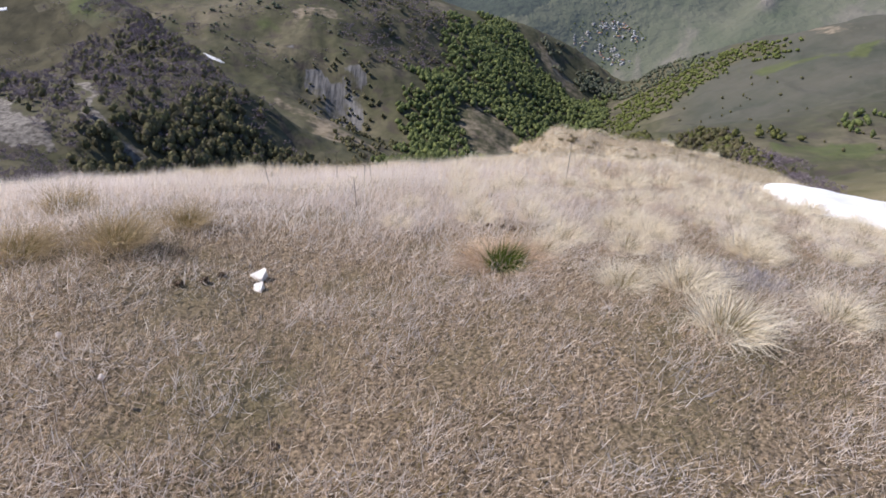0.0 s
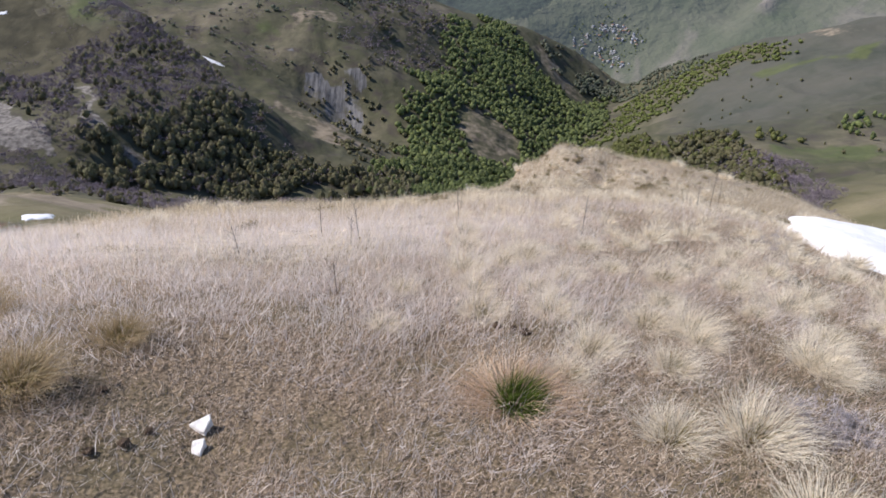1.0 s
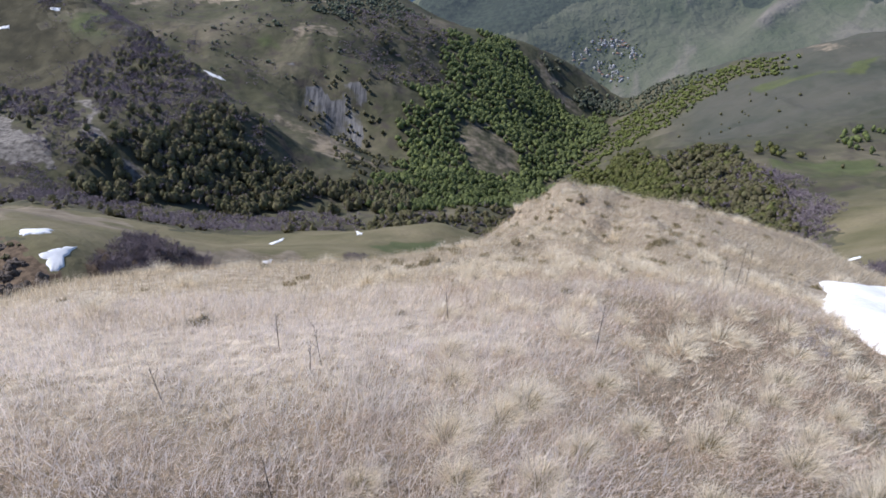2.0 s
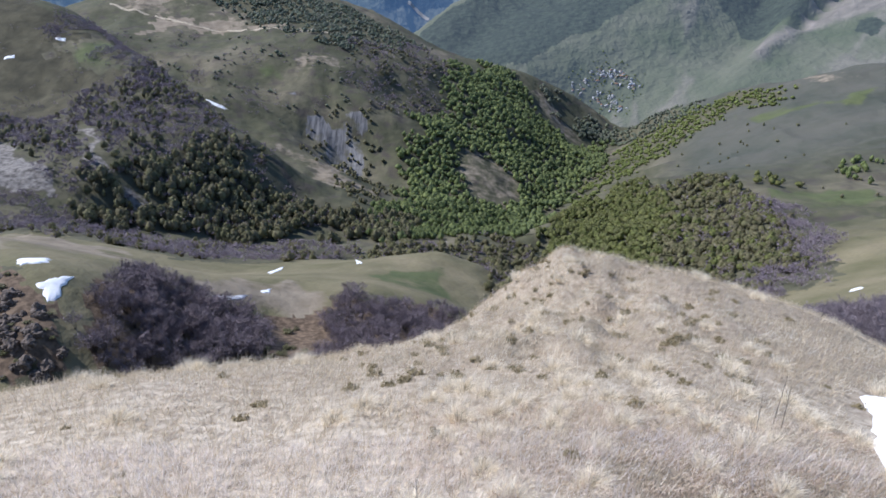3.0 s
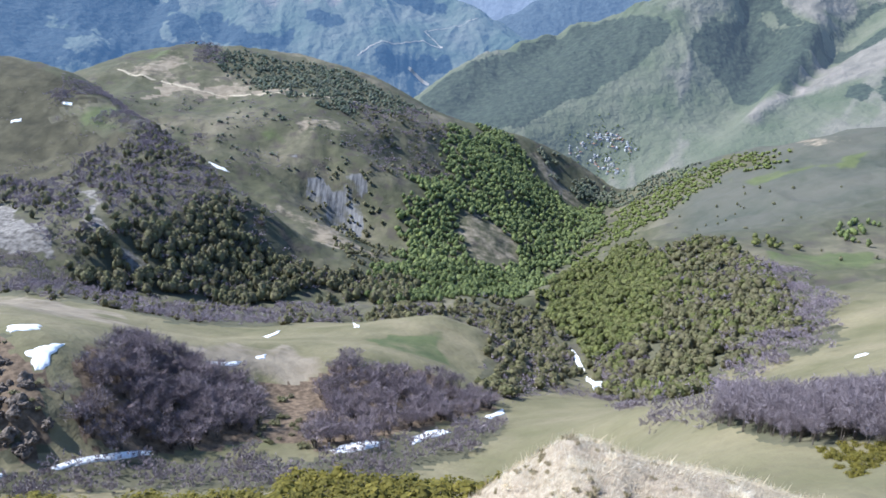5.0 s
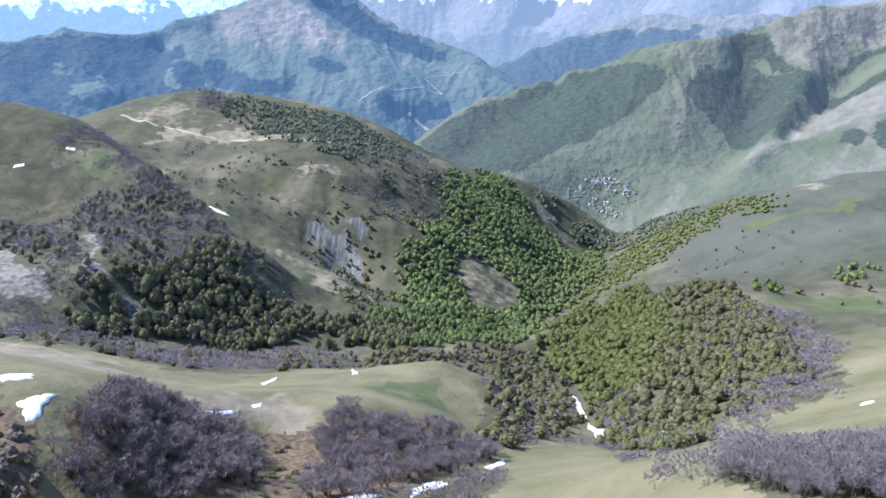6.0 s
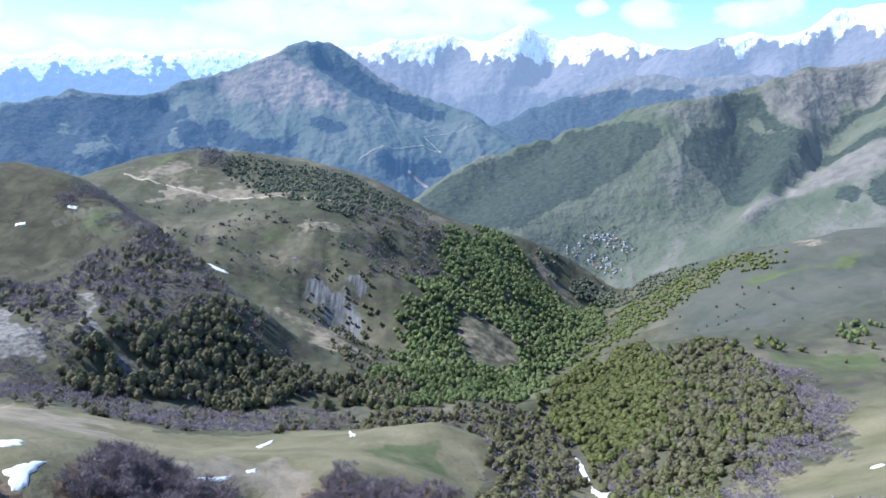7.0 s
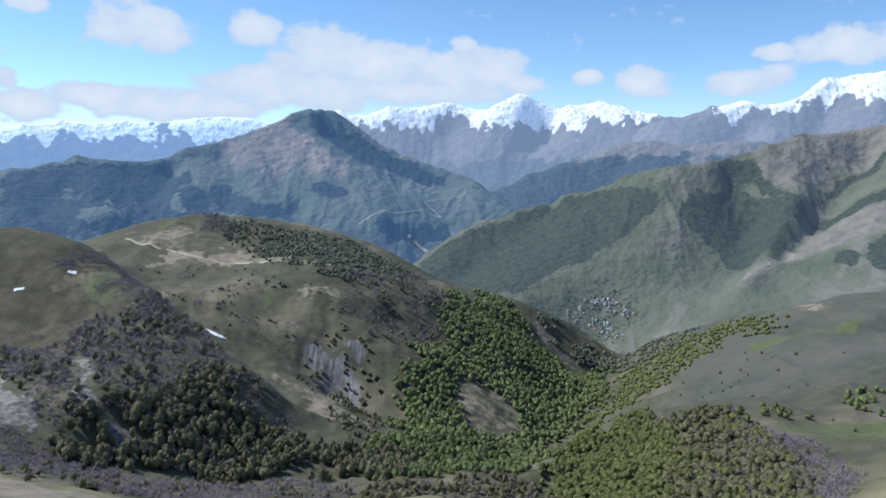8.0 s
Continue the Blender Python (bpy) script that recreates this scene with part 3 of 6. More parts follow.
    scree_chute=[(-568, 1014), (-531, 990), (-445, 860), (-408, 816), (-391, 819), (-365, 799), (-374, 788), (-399, 795), (-413, 792), (-445, 821), (-503, 908)],
    scree_white=[(-652, 929), (-610, 918), (-540, 843), (-490, 786), (-461, 758), (-463, 742), (-486, 738), (-527, 767), (-575, 812)],
    clearing=[(21, 1379), (59, 1427), (109, 1424), (150, 1387), (164, 1319), (157, 1275), (85, 1230), (52, 1230), (37, 1306)],
    clearing_high=[(242, 2093), (308, 2114), (342, 2087), (414, 2129), (427, 2095), (455, 2039), (369, 1944), (305, 1983), (268, 2035)],
    green_mid=[(-471, 1551), (-394, 1553), (-288, 1539), (-238, 1545), (-281, 1490), (-357, 1491), (-418, 1486)],
    meadow_tan=[(-341, 1615), (-283, 1673), (-232, 1621), (-227, 1535), (-274, 1530), (-320, 1569)],
    green_west=[(-708, 1326), (-669, 1337), (-602, 1295), (-566, 1233), (-596, 1216), (-661, 1244), (-727, 1283), (-738, 1297)],
    green_crest=[(-778, 1964), (-699, 1970), (-613, 1949), (-568, 1926), (-598, 1893), (-688, 1887)],
    green_shelf=[(-960, 2071), (-890, 2089), (-814, 2067), (-796, 1996), (-891, 2008)],
    crest_tan=[(-954, 1964), (-964, 2041), (-895, 2020), (-826, 2103), (-792, 2089), (-713, 1989), (-572, 1972), (-454, 1813), (-326, 1768), (-442, 1763), (-580, 1829), (-665, 1859), (-785, 1897), (-882, 1945)],
    rib_tan=[(-360, 1343), (-312, 1279), (-251, 1236), (-185, 1189), (-116, 1166), (-53, 1132), (-137, 1082), (-173, 1016), (-223, 1116), (-270, 1176), (-316, 1237)],
    green_high=[(668, 1597), (737, 1574), (794, 1511), (872, 1432), (935, 1407), (916, 1372), (822, 1384), (743, 1430), (702, 1493)],
    rock_east=[(846, 1633), (958, 1733), (939, 1552), (1033, 1584), (981, 1458), (900, 1482), (861, 1547)],
    rock_east_low=[(754, 1221), (793, 1210), (772, 1182), (738, 1183)],
    copse_east=[(600, 967), (647, 1004), (687, 1013), (641, 918), (599, 921)],
    copse_green=[(488, 995), (524, 1007), (505, 958), (458, 922)],
    green_east=[(445, 895), (507, 930), (575, 907), (630, 908), (571, 819), (472, 793), (451, 834)],
    snow_far=[(-472, 1344), (-453, 1340), (-436, 1335), (-424, 1329), (-438, 1326), (-457, 1330)],
    snow_hill=[(-738, 1340), (-720, 1339), (-717, 1331), (-734, 1331)],
    snow_hill2=[(-806, 1275), (-791, 1285), (-788, 1276), (-801, 1268)],
    west_massif=[(-758, 1718), (-674, 1797), (-433, 1723), (-255, 1667), (-224, 1536), (-103, 1448), (-173, 1409), (-321, 1434), (-392, 1337), (-482, 1413), (-632, 1562)],
    slope_shrubs=[(-164, 1316), (-91, 1255), (19, 1181), (47, 1101), (-55, 983), (-141, 975), (-187, 1100)],
    scree_trees=[(-333, 1374), (-285, 1301), (-194, 1148), (-137, 1272), (-92, 1273), (-147, 1392), (-235, 1427)],
    rock_gully=[(-874, 1831), (-755, 1708), (-645, 1599), (-677, 1597), (-758, 1651)],
    low_bare_west=[(-516, 726), (-480, 728), (-443, 741), (-416, 723), (-370, 743), (-375, 716), (-417, 681), (-446, 671), (-487, 680)],
    village=[(490, 2677), (586, 2710), (737, 2672), (736, 2616), (621, 2641), (507, 2634)],
    village_low=[(572, 2612), (667, 2592), (670, 2504), (609, 2562)],
    west_turf=[(-1045, 1528), (-898, 1526), (-800, 1473), (-712, 1442), (-569, 1259), (-540, 1175), (-602, 1098), (-613, 987), (-725, 1002)],
    massif_thicket=[(-574, 1513), (-513, 1517), (-479, 1452), (-520, 1427)],
    massif_scrub=[(-434, 1391), (-389, 1418), (-366, 1360), (-405, 1342)],
    terrace_scrub=[(-457, 1595), (-409, 1588), (-404, 1550), (-438, 1551)],
    crest_scrub=[(-293, 1835), (-235, 1789), (-233, 1688), (-267, 1705)],
    brush_east=[(95, 324), (83, 211), (93, 194), (106, 186), (186, 278), (213, 283), (91, 122), (73, 139), (67, 208)],
    brush_gully=[(31, 357), (58, 414), (98, 474), (134, 510), (107, 355), (107, 438), (69, 405), (36, 346)],
)


def inside(zone, x, y):
    p = np.array(zone, float)
    hit = np.zeros(x.shape, bool)
    for (x0, y0), (x1, y1) in zip(p, np.roll(p, -1, 0)):
        if y0 != y1:
            hit ^= ((y0 > y) != (y1 > y)) & (x < (x1 - x0) * (y - y0) / (y1 - y0) + x0)
    return hit


def ragged(x, y, share=0.02):
    """Plan places shifted a little, so that edges wander."""
    r = np.hypot(x, y - HUB) * share
    s = np.maximum(r, 0.05) * 1.6
    s = 2.0 ** np.round(np.log2(s))
    return x + r * 2 * (fractal(x / s, y / s, 1, 3) - 0.5), y + 2.2 * r * 2 * (fractal(x / s + 31, y / s + 11, 1, 3) - 0.5)


def cover(names, x, y, share=0.02):
    wx, wy = ragged(x, y, share)
    out = np.zeros(x.shape, bool)
    for n in names.split():
        out |= inside(ZONES[n], wx, wy)
    return out.astype(np.float32)


def mesh_of(name, verts, faces, mats, smooth=False, index=None):
    """A mesh from arrays; faces all have one corner count, or are a list of such arrays."""
    me = bpy.data.meshes.new(name)
    groups = faces if isinstance(faces, list) else [faces]
    groups = [np.asarray(g, np.int32) for g in groups if len(g)]
    me.vertices.add(len(verts))
    me.vertices.foreach_set("co", np.asarray(verts, np.float32).ravel())
    loops = np.concatenate([g.ravel() for g in groups])
    sizes = np.concatenate([np.full(len(g), g.shape[1], np.int32) for g in groups])
    me.loops.add(len(loops))
    me.loops.foreach_set("vertex_index", loops)
    me.polygons.add(len(sizes))
    me.polygons.foreach_set("loop_start", np.concatenate([[0], np.cumsum(sizes)[:-1]]).astype(np.int32))
    me.polygons.foreach_set("loop_total", sizes)
    if smooth:
        me.polygons.foreach_set("use_smooth", np.ones(len(sizes), bool))
    for m in mats if isinstance(mats, (list, tuple)) else [mats]:
        me.materials.append(m)
    if index is not None:
        me.polygons.foreach_set("material_index", np.asarray(index, np.int32))
    me.update()
    me.validate()
    return me


def quads(na, nr, closed=False):
    i, j = np.meshgrid(np.arange(na if closed else na - 1), np.arange(nr - 1), indexing="ij")
    k = (i + 1) % na
    return np.stack([i * nr + j, k * nr + j, k * nr + j + 1, i * nr + j + 1], -1).reshape(-1, 4)


def give(me, name, values):
    me.attributes.new(name, "FLOAT", "POINT").data.foreach_set("value", np.asarray(values, np.float32).ravel())


def soft_cover(names, x, y, share=0.02, rounds=2):
    """Cover of zones on the sheet, fading over a few of its cells."""
    c = cover(names, x, y, share)
    for _ in range(rounds):
        c[:360, 1:-1] = 0.25 * c[:360, :-2] + 0.5 * c[:360, 1:-1] + 0.25 * c[:360, 2:]
        c[1:360] = 0.25 * c[:359] + 0.5 * c[1:360] + 0.25 * c[2:361]
    return c


# ---- the ground, one sheet from the knoll to the horizon ----
bearings = np.concatenate([np.radians(np.linspace(-38, 38, 361)), np.radians(np.linspace(40, 320, 72)[1:-1])])
ranges = np.concatenate([np.linspace(0.4, 8, 14), np.exp(np.linspace(math.log(8.4), math.log(60), 130)), np.exp(np.linspace(math.log(60), math.log(2750), 360))[1:], np.linspace(2850, 4950, 14)])
ga, gr = np.meshgrid(bearings, ranges, indexing="ij")
gx, gy = gr * np.sin(ga), HUB + gr * np.cos(ga)
gz = height(gx, gy)
ground_mesh = mesh_of("ground", np.stack([gx, gy, gz], -1).reshape(-1, 3), quads(len(bearings), len(ranges), True)[:, ::-1], GROUND, True)
give(ground_mesh, "straw", np.clip((75 - np.hypot(gx, gy)) / 25, 0, 1) * (1 - cover("mat_west mat_mid", gx, gy, 0.01)))
pale = np.clip((np.hypot(gx, gy) - 5.0) / 2.5, 0, 1) + np.clip((-gx - 1.6 - 0.2 * gy) / 1.5, 0, 1)
pale = np.clip(pale, 0, 1) * (1 - 0.5 * np.clip((gy - 10) / 4, 0, 1)) * (1 - 0.8 * np.clip((gx - 0.4 + 2.4 * (fractal(gx + 9, gy, 1.7, 3) - 0.5)) / 1.8, 0, 1) * np.clip((11 - gy) / 2, 0, 1))
give(ground_mesh, "pale", pale)
give(ground_mesh, "green", soft_cover("green_west green_mid green_crest green_east green_saddle green_high green_shelf woods_strip woods_strip_far", gx, gy, 0.03, 2) * (0.45 + 0.35 * fractal(gx, gy, 60, 3)))
# the high clearing is lightened here to make up for its shaded slope
give(ground_mesh, "bare", np.maximum(cover("track_strip", gx, gy, 0.012) * 0.9, np.maximum(0.62 * soft_cover("saddle_tan rib_tan field_tan rock_east rock_east_low meadow_tan rock_gully clearing_high", gx, gy, 0.03, 5), np.maximum(0.46 * cover("clearing", gx, gy, 0.03), 0.66 * soft_cover("crest_tan", gx, gy, 0.02, 5) * (1 - cover("green_crest", gx, gy, 0.02))))))
give(ground_mesh, "shale", 0.8 * cover("scree_grey", gx, gy, 0.03) * (0.35 + 0.95 * fractal(gx + 0.8 * gy, (gy - 0.8 * gx) * 0.25, 34, 4)))
give(ground_mesh, "earth", 0.9 * cover("bank_bare crag thicket_west thicket_mid", gx, gy, 0.012))
give(ground_mesh, "meadow", 0.85 * np.clip((720 - gy) / 160, 0, 1))
give(ground_mesh, "turf", 0.72 * soft_cover("west_turf", gx, gy, 0.03, 4) * (1 - cover("green_west", gx, gy, 0.03)))
give(ground_mesh, "heath", np.clip((gx - 0.27 * gy - 60) / 120, 0, 1) * np.clip((gy - 900) / 300, 0, 1))
give(ground_mesh, "woods", 0.85 * cover("woods_dark woods_foot woods_bare_west woods_green woods_beyond woods_crest woods_crest_brown woods_bare_mid woods_east woods_east_mixed woods_bare_east woods_strip woods_strip_far woods_brown brow_scrub shrub_belt thicket_foot birch_bank birch_gully mat_west mat_mid crag", gx, gy, 0.02) * (1 - cover("clearing clearing_high scree_chute scree_white", gx, gy)))
give(ground_mesh, "scree", soft_cover("scree_white scree_chute", gx, gy, 0.02, 2) * np.clip(0.4 + 0.9 * fractal(gx * 1.7 + gy * 0.5, gy * 0.45, 26, 4), 0, 1))
ground = tagged(new("ground", ground_mesh), "dry straw hillside falling to olive meadows and a wooded valley", "ground", kind="structure")

# ---- far mountains ----
FAR = dict(
    village_mountain=dict(
        crest=[(-122, 3298, -510), (22, 3400, -429), (197, 3494, -353), (531, 3611, -245), (950, 3628, -127), (1165, 3564, -60), (1314, 3458, -30), (1597, 3557, 9), (1893, 3636, 109), (2263, 3536, 175), (2623, 3341, 256)],
        foot=[(-108, 2748, -580), (107, 2648, -640), (322, 2580, -690), (587, 2533, -720), (731, 2338, -690), (925, 2105, -620), (1244, 1873, -520), (1422, 1741, -480)],
        grass_spur=[(1155, 3229, -184), (1016, 3034, -310), (770, 2899, -418), (504, 2754, -513), (333, 2669, -570)],
        hollow=[(1440, 3440, -140), (1451, 3185, -326), (1269, 2817, -453), (1112, 2602, -518)],
        mid_rib=[(1786, 3533, 58), (1693, 3221, -117), (1539, 2952, -277), (1287, 2709, -401), (1135, 2537, -461)],
        cleft=[(2132, 3477, 1), (1868, 3238, -198), (1613, 2992, -331), (1378, 2754, -420)],
        east_rib=[(2063, 3190, -90), (1788, 3007, -233), (1529, 2787, -354), (1261, 2555, -454), (1042, 2382, -534)],
        forest_rib=[(810, 3528, -202), (601, 3326, -314), (375, 3037, -438), (230, 2791, -520)],
        forest_cleft=[(663, 3681, -220), (421, 3424, -352), (205, 3153, -455), (45, 2980, -531)],
        low_rib=[(315, 3516, -326), (183, 3245, -414), (45, 3050, -487)]),
    peak=dict(
        crest=[(-2431, 3170, -113), (-2190, 3404, -78), (-2091, 3524, -52), (-1934, 3670, -9), (-1714, 3778, -41), (-1546, 3903, -20), (-1468, 3960, 22), (-1377, 4030, 61), (-1279, 4090, 102), (-1160, 4150, 143), (-1024, 4223, 207), (-930, 4270, 246), (-834, 4316, 280), (-742, 4335, 261), (-626, 4330, 219), (-467, 4310, 135), (-289, 4270, 44), (-112, 4220, -32), (60, 4140, -112), (226, 4050, -183), (321, 3980, -212)],
        foot=[(-2019, 2605, -400), (-1489, 2829, -440), (-876, 3077, -470), (-488, 3213, -500), (-117, 3298, -540), (110, 3498, -400), (359, 3683, -300)],
        front_spur=[(-1000, 4195, 188), (-898, 4060, 88), (-766, 3930, -4), (-596, 3760, -114), (-422, 3580, -220), (-292, 3440, -310)],
        west_spur=[(-1213, 4093, 105), (-1075, 3880, -32), (-994, 3680, -166), (-988, 3480, -277)],
        hollow=[(-1000, 4010, 42), (-905, 3780, -139), (-778, 3580, -264)],
        wood_rib=[(-1705, 3759, -64), (-1630, 3452, -183), (-1541, 3084, -290)],
        wood_cleft=[(-1536, 3875, -79), (-1487, 3582, -219), (-1423, 3217, -330)],
        far_rib=[(-1924, 3652, -26), (-1842, 3321, -175), (-1747, 2913, -297)],
        summit_rib=[(-911, 4262, 229), (-760, 4180, 124), (-613, 4100, 29), (-453, 4010, -56), (-264, 3880, -149), (-69, 3740, -236)],
        summit_hollow=[(-694, 4310, 183), (-548, 4250, 78), (-385, 4170, -25), (-176, 4080, -117), (25, 3960, -198)],
        left_hollow=[(-1271, 4000, -1), (-1180, 3740, -168), (-1066, 3500, -287)],
        far_left_rib=[(-1405, 3960, -1), (-1372, 3720, -137), (-1359, 3400, -265)]),
    snow_west=dict(
        crest=[(-2900, 3820, 163), (-2578, 4045, 166), (-2432, 4135, 189), (-2303, 4208, 206), (-2170, 4279, 189), (-1998, 4362, 213), (-1786, 4453, 203), (-1593, 4526, 235), (-1323, 4613, 247), (-1077, 4677, 198)],
        foot=[(-2700, 3650, -60), (-2200, 3950, -70), (-1500, 4250, -80), (-1000, 4400, -120)]),
    snow_east=dict(
        crest=[(-930, 4708, 226), (-742, 4742, 299), (-553, 4768, 267), (-359, 4786, 332), (-165, 4797, 310), (49, 4800, 353), (302, 4790, 333), (513, 4773, 430), (780, 4736, 322), (1055, 4682, 348), (1324, 4614, 266), (1513, 4555, 230), (1700, 4480, 240)],
        foot=[(-700, 4400, -120), (-100, 4350, -160), (330, 4150, -230), (480, 4250, -140), (800, 4200, -90), (1300, 4150, -80)],
        rib_a=[(-237, 4640, 167), (-304, 4500, 46)],
        rib_b=[(461, 4620, 259), (322, 4500, 126), (245, 4420, 17)],
        rib_c=[(958, 4560, 220), (830, 4460, 125), (724, 4360, 35)],
        gully_a=[(29, 4690, 131), (-28, 4560, -2)],
        gully_b=[(692, 4640, 130), (600, 4500, 17)]),
    valley_ridge=dict(
        crest=[(287, 4150, -228), (425, 4200, -176), (585, 4240, -108), (758, 4240, -32), (963, 4230, 30), (1126, 4200, 78), (1282, 4150, 91), (1493, 4084, 76), (1830, 3945, 81)],
        foot=[(330, 3800, -330), (700, 3800, -310), (1100, 3700, -250), (1600, 3600, -190)],
        rib_a=[(865, 4080, -83), (741, 3940, -177)],
        gully_a=[(1063, 4070, -66), (989, 3960, -162)],
        rib_b=[(1211, 4010, -32), (1112, 3880, -126)]),
    snow_far_east=dict(
        crest=[(1320, 4406, 200), (1481, 4355, 234), (1669, 4286, 312), (1869, 4203, 306), (2160, 4173, 318), (2309, 4150, 408), (2432, 4137, 459), (2574, 4050, 475), (2951, 3783, 468)],
        foot=[(600, 4150, -190), (1000, 4050, -160), (1400, 3950, -100), (1900, 3850, -40), (2500, 3650, 0)],
        rib_a=[(1550, 4150, 168), (1398, 4040, 66)],
        gully_a=[(1817, 4150, 125), (1694, 4070, 24)],
        rib_b=[(2049, 4070, 198), (1912, 3980, 114)],
        gully_b=[(2263, 4110, 216), (2176, 4050, 132)]),
)


def mountain_relief(x, y):
    across, down = np.arctan2(x, y - HUB) * 3500, np.hypot(x, y - HUB)
    warp = 260 * (fractal(x, y, 620, 3) - 0.5)
    total = 0
    for size, amp, run, slant in ((430, 0.8, 0.6, 0.25), (190, 0.6, 0.34, -0.3), (95, 0.42, 0.26, 0.35), (46, 0.26, 0.25, -0.2), (23, 0.14, 0.3, 0.3)):
        n = value_noise((across + warp + slant * down) / size + 3 * size, (down - warp) / size * run + size)
        total = total + amp * (1 - 2.6 * np.abs(n - 0.5))
    return total


def mountain_lines(key):
    lines = {k: thread(p, 3 if k == "crest" else 2) for k, p in FAR[key].items()}
    lines["back"] = [(x * 1.07, y * 1.07, z - 380) for x, y, z in FAR[key]["crest"]]
    return lines


def mountain_height(key, rough, soften=lambda x, y: 1.0):
    f = surface(mountain_lines(key), 0.008)
    return lambda x, y: f(x, y) + rough * (mountain_relief(x, y) - 1.3) * soften(x, y)


def mountain(key, label, mat, near, far, na, nr, full, dress):
    p = np.array([q for line in mountain_lines(key).values() for q in line])
    a = np.arctan2(p[:, 0], p[:, 1] - HUB)
    aa, rr = np.meshgrid(np.linspace(a.min() - 0.04, a.max() + 0.04, na), np.linspace(near, far, nr), indexing="ij")
    x, y = rr * np.sin(aa), HUB + rr * np.cos(aa)
    z = full(x, y)
    edge = np.minimum((rr - near) / (0.04 * near), 1)
    z = z - 500 * (1 - np.clip(edge, 0, 1)) ** 2
    me = mesh_of("mountain", np.stack([x, y, z], -1).reshape(-1, 3), quads(na, nr)[:, ::-1], mat, True)
    rock, woods, snow = dress(x, y, z, mountain_relief(x, y))
    give(me, "rock", np.clip(rock, 0, 1))
    give(me, "woods", np.clip(woods, 0, 1))
    give(me, "snow", np.clip(snow, 0, 1))
    return tagged(new("mountain", me), label, "mountain", "mountains on the skyline", "structure")


def step(v, lo, hi):
    t = np.clip((v - lo) / (hi - lo), 0, 1)
    return t * t * (3 - 2 * t)


village_slope = mountain_height("village_mountain", 24, lambda x, y: 0.2 + 0.8 * step(np.hypot(x, y), 2900, 3400))
peak_slope = mountain_height("peak", 30)

MT_ZONES = dict(
    hollow=[(1159, 3240), (1239, 3314), (1345, 3335), (1464, 3426), (1507, 3326), (1575, 3184), (1623, 3179), (1655, 3137), (1637, 3069), (1510, 2935), (1410, 2799), (1283, 2793), (1220, 2805), (1191, 2950), (1129, 3027), (1078, 3109)],
    forest=[(-113, 3181), (21, 3263), (191, 3395), (529, 3596), (820, 3573), (923, 3414), (1027, 3245), (981, 3131), (886, 3062), (767, 2988), (625, 2895), (466, 2804), (338, 2712), (225, 2726), (43, 2833), (-94, 3011)],
    upper_scrub=[(1315, 3458), (1521, 3513), (1582, 3453), (1574, 3397), (1630, 3194), (1578, 3192), (1522, 3365), (1415, 3449)],
    gully_b=[(2205, 3395), (2151, 3326), (1911, 3268), (1707, 3129), (1540, 2950), (1629, 3081), (1915, 3326)],
    gully_c=[(1971, 3013), (1911, 2916), (1742, 2923), (1651, 3015), (1474, 2860), (1449, 2859), (1713, 3085), (1841, 3055)],
    east_copse=[(1497, 2602), (1558, 2598), (1571, 2506), (1503, 2458), (1471, 2517)],
    east_wood=[(1606, 2574), (1728, 2620), (1562, 2320), (1526, 2386)],
    spur_top=[(1027, 3388), (1302, 3460), (1441, 3439), (1263, 3343), (1120, 3243)],
    high_bare=[(1589, 3471), (1858, 3564), (2557, 3956), (2209, 3402), (1922, 3341), (1668, 3164), (1636, 3207), (1587, 3397)],
    brown_side=[(1621, 3003), (1898, 2895), (1728, 2620), (1540, 2643), (1387, 2682), (1139, 2519), (1098, 2517), (1386, 2772)],
    # next three: cloud and slope shade put in as woods colour; last partly wooded
    north_shade=[(-820, 4296), (-642, 4311), (-427, 4258), (-215, 4188), (25, 4050), (25, 3995), (-141, 4028), (-310, 4069), (-469, 4003), (-617, 4129), (-762, 4195)],
    copse=[(-723, 3689), (-682, 3717), (-619, 3707), (-537, 3664), (-469, 3607), (-572, 3591), (-644, 3632)],
    foot_shade_woods=[(-1257, 3693), (-1187, 3764), (-1095, 3655), (-972, 3533), (-827, 3532), (-791, 3645), (-753, 3602), (-781, 3453), (-997, 3405), (-1186, 3559)],
    west_spot=[(-1467, 3811), (-1426, 3831), (-1346, 3733), (-1370, 3670), (-1432, 3715)],
    west_woods=[(-2099, 3260), (-2037, 3431), (-1909, 3620), (-1707, 3758), (-1543, 3892), (-1398, 3664), (-1235, 3624), (-1116, 3337), (-1797, 2753)],
    east_foot=[(-378, 3436), (-236, 3456), (-123, 3500), (23, 3562), (51, 3477), (-120, 3393), (-260, 3372)],
    brown_face=[(-1305, 4004), (-1148, 4101), (-1111, 4577), (-901, 4207), (-732, 4015), (-513, 3841), (-567, 3776), (-775, 3890), (-829, 3840), (-963, 3872), (-1093, 3884), (-1202, 3928)],
    brown_east=[(-500, 4292), (-318, 4704), (-146, 4175), (-283, 4184), (-462, 4257)],
)


def within(zones, x, y, share=0.014):
    """Cover of plan zones, fading over their edges."""
    total = 0
    for dx, dy in ((0, 0), (14, 0), (-14, 0), (0, 22), (0, -22), (10, 14), (-10, -14)):
        wx, wy = ragged(x + dx, y + dy, share)
        total = total + np.maximum.reduce([inside(z, wx, wy).astype(float) for z in zones])
    return total / 7


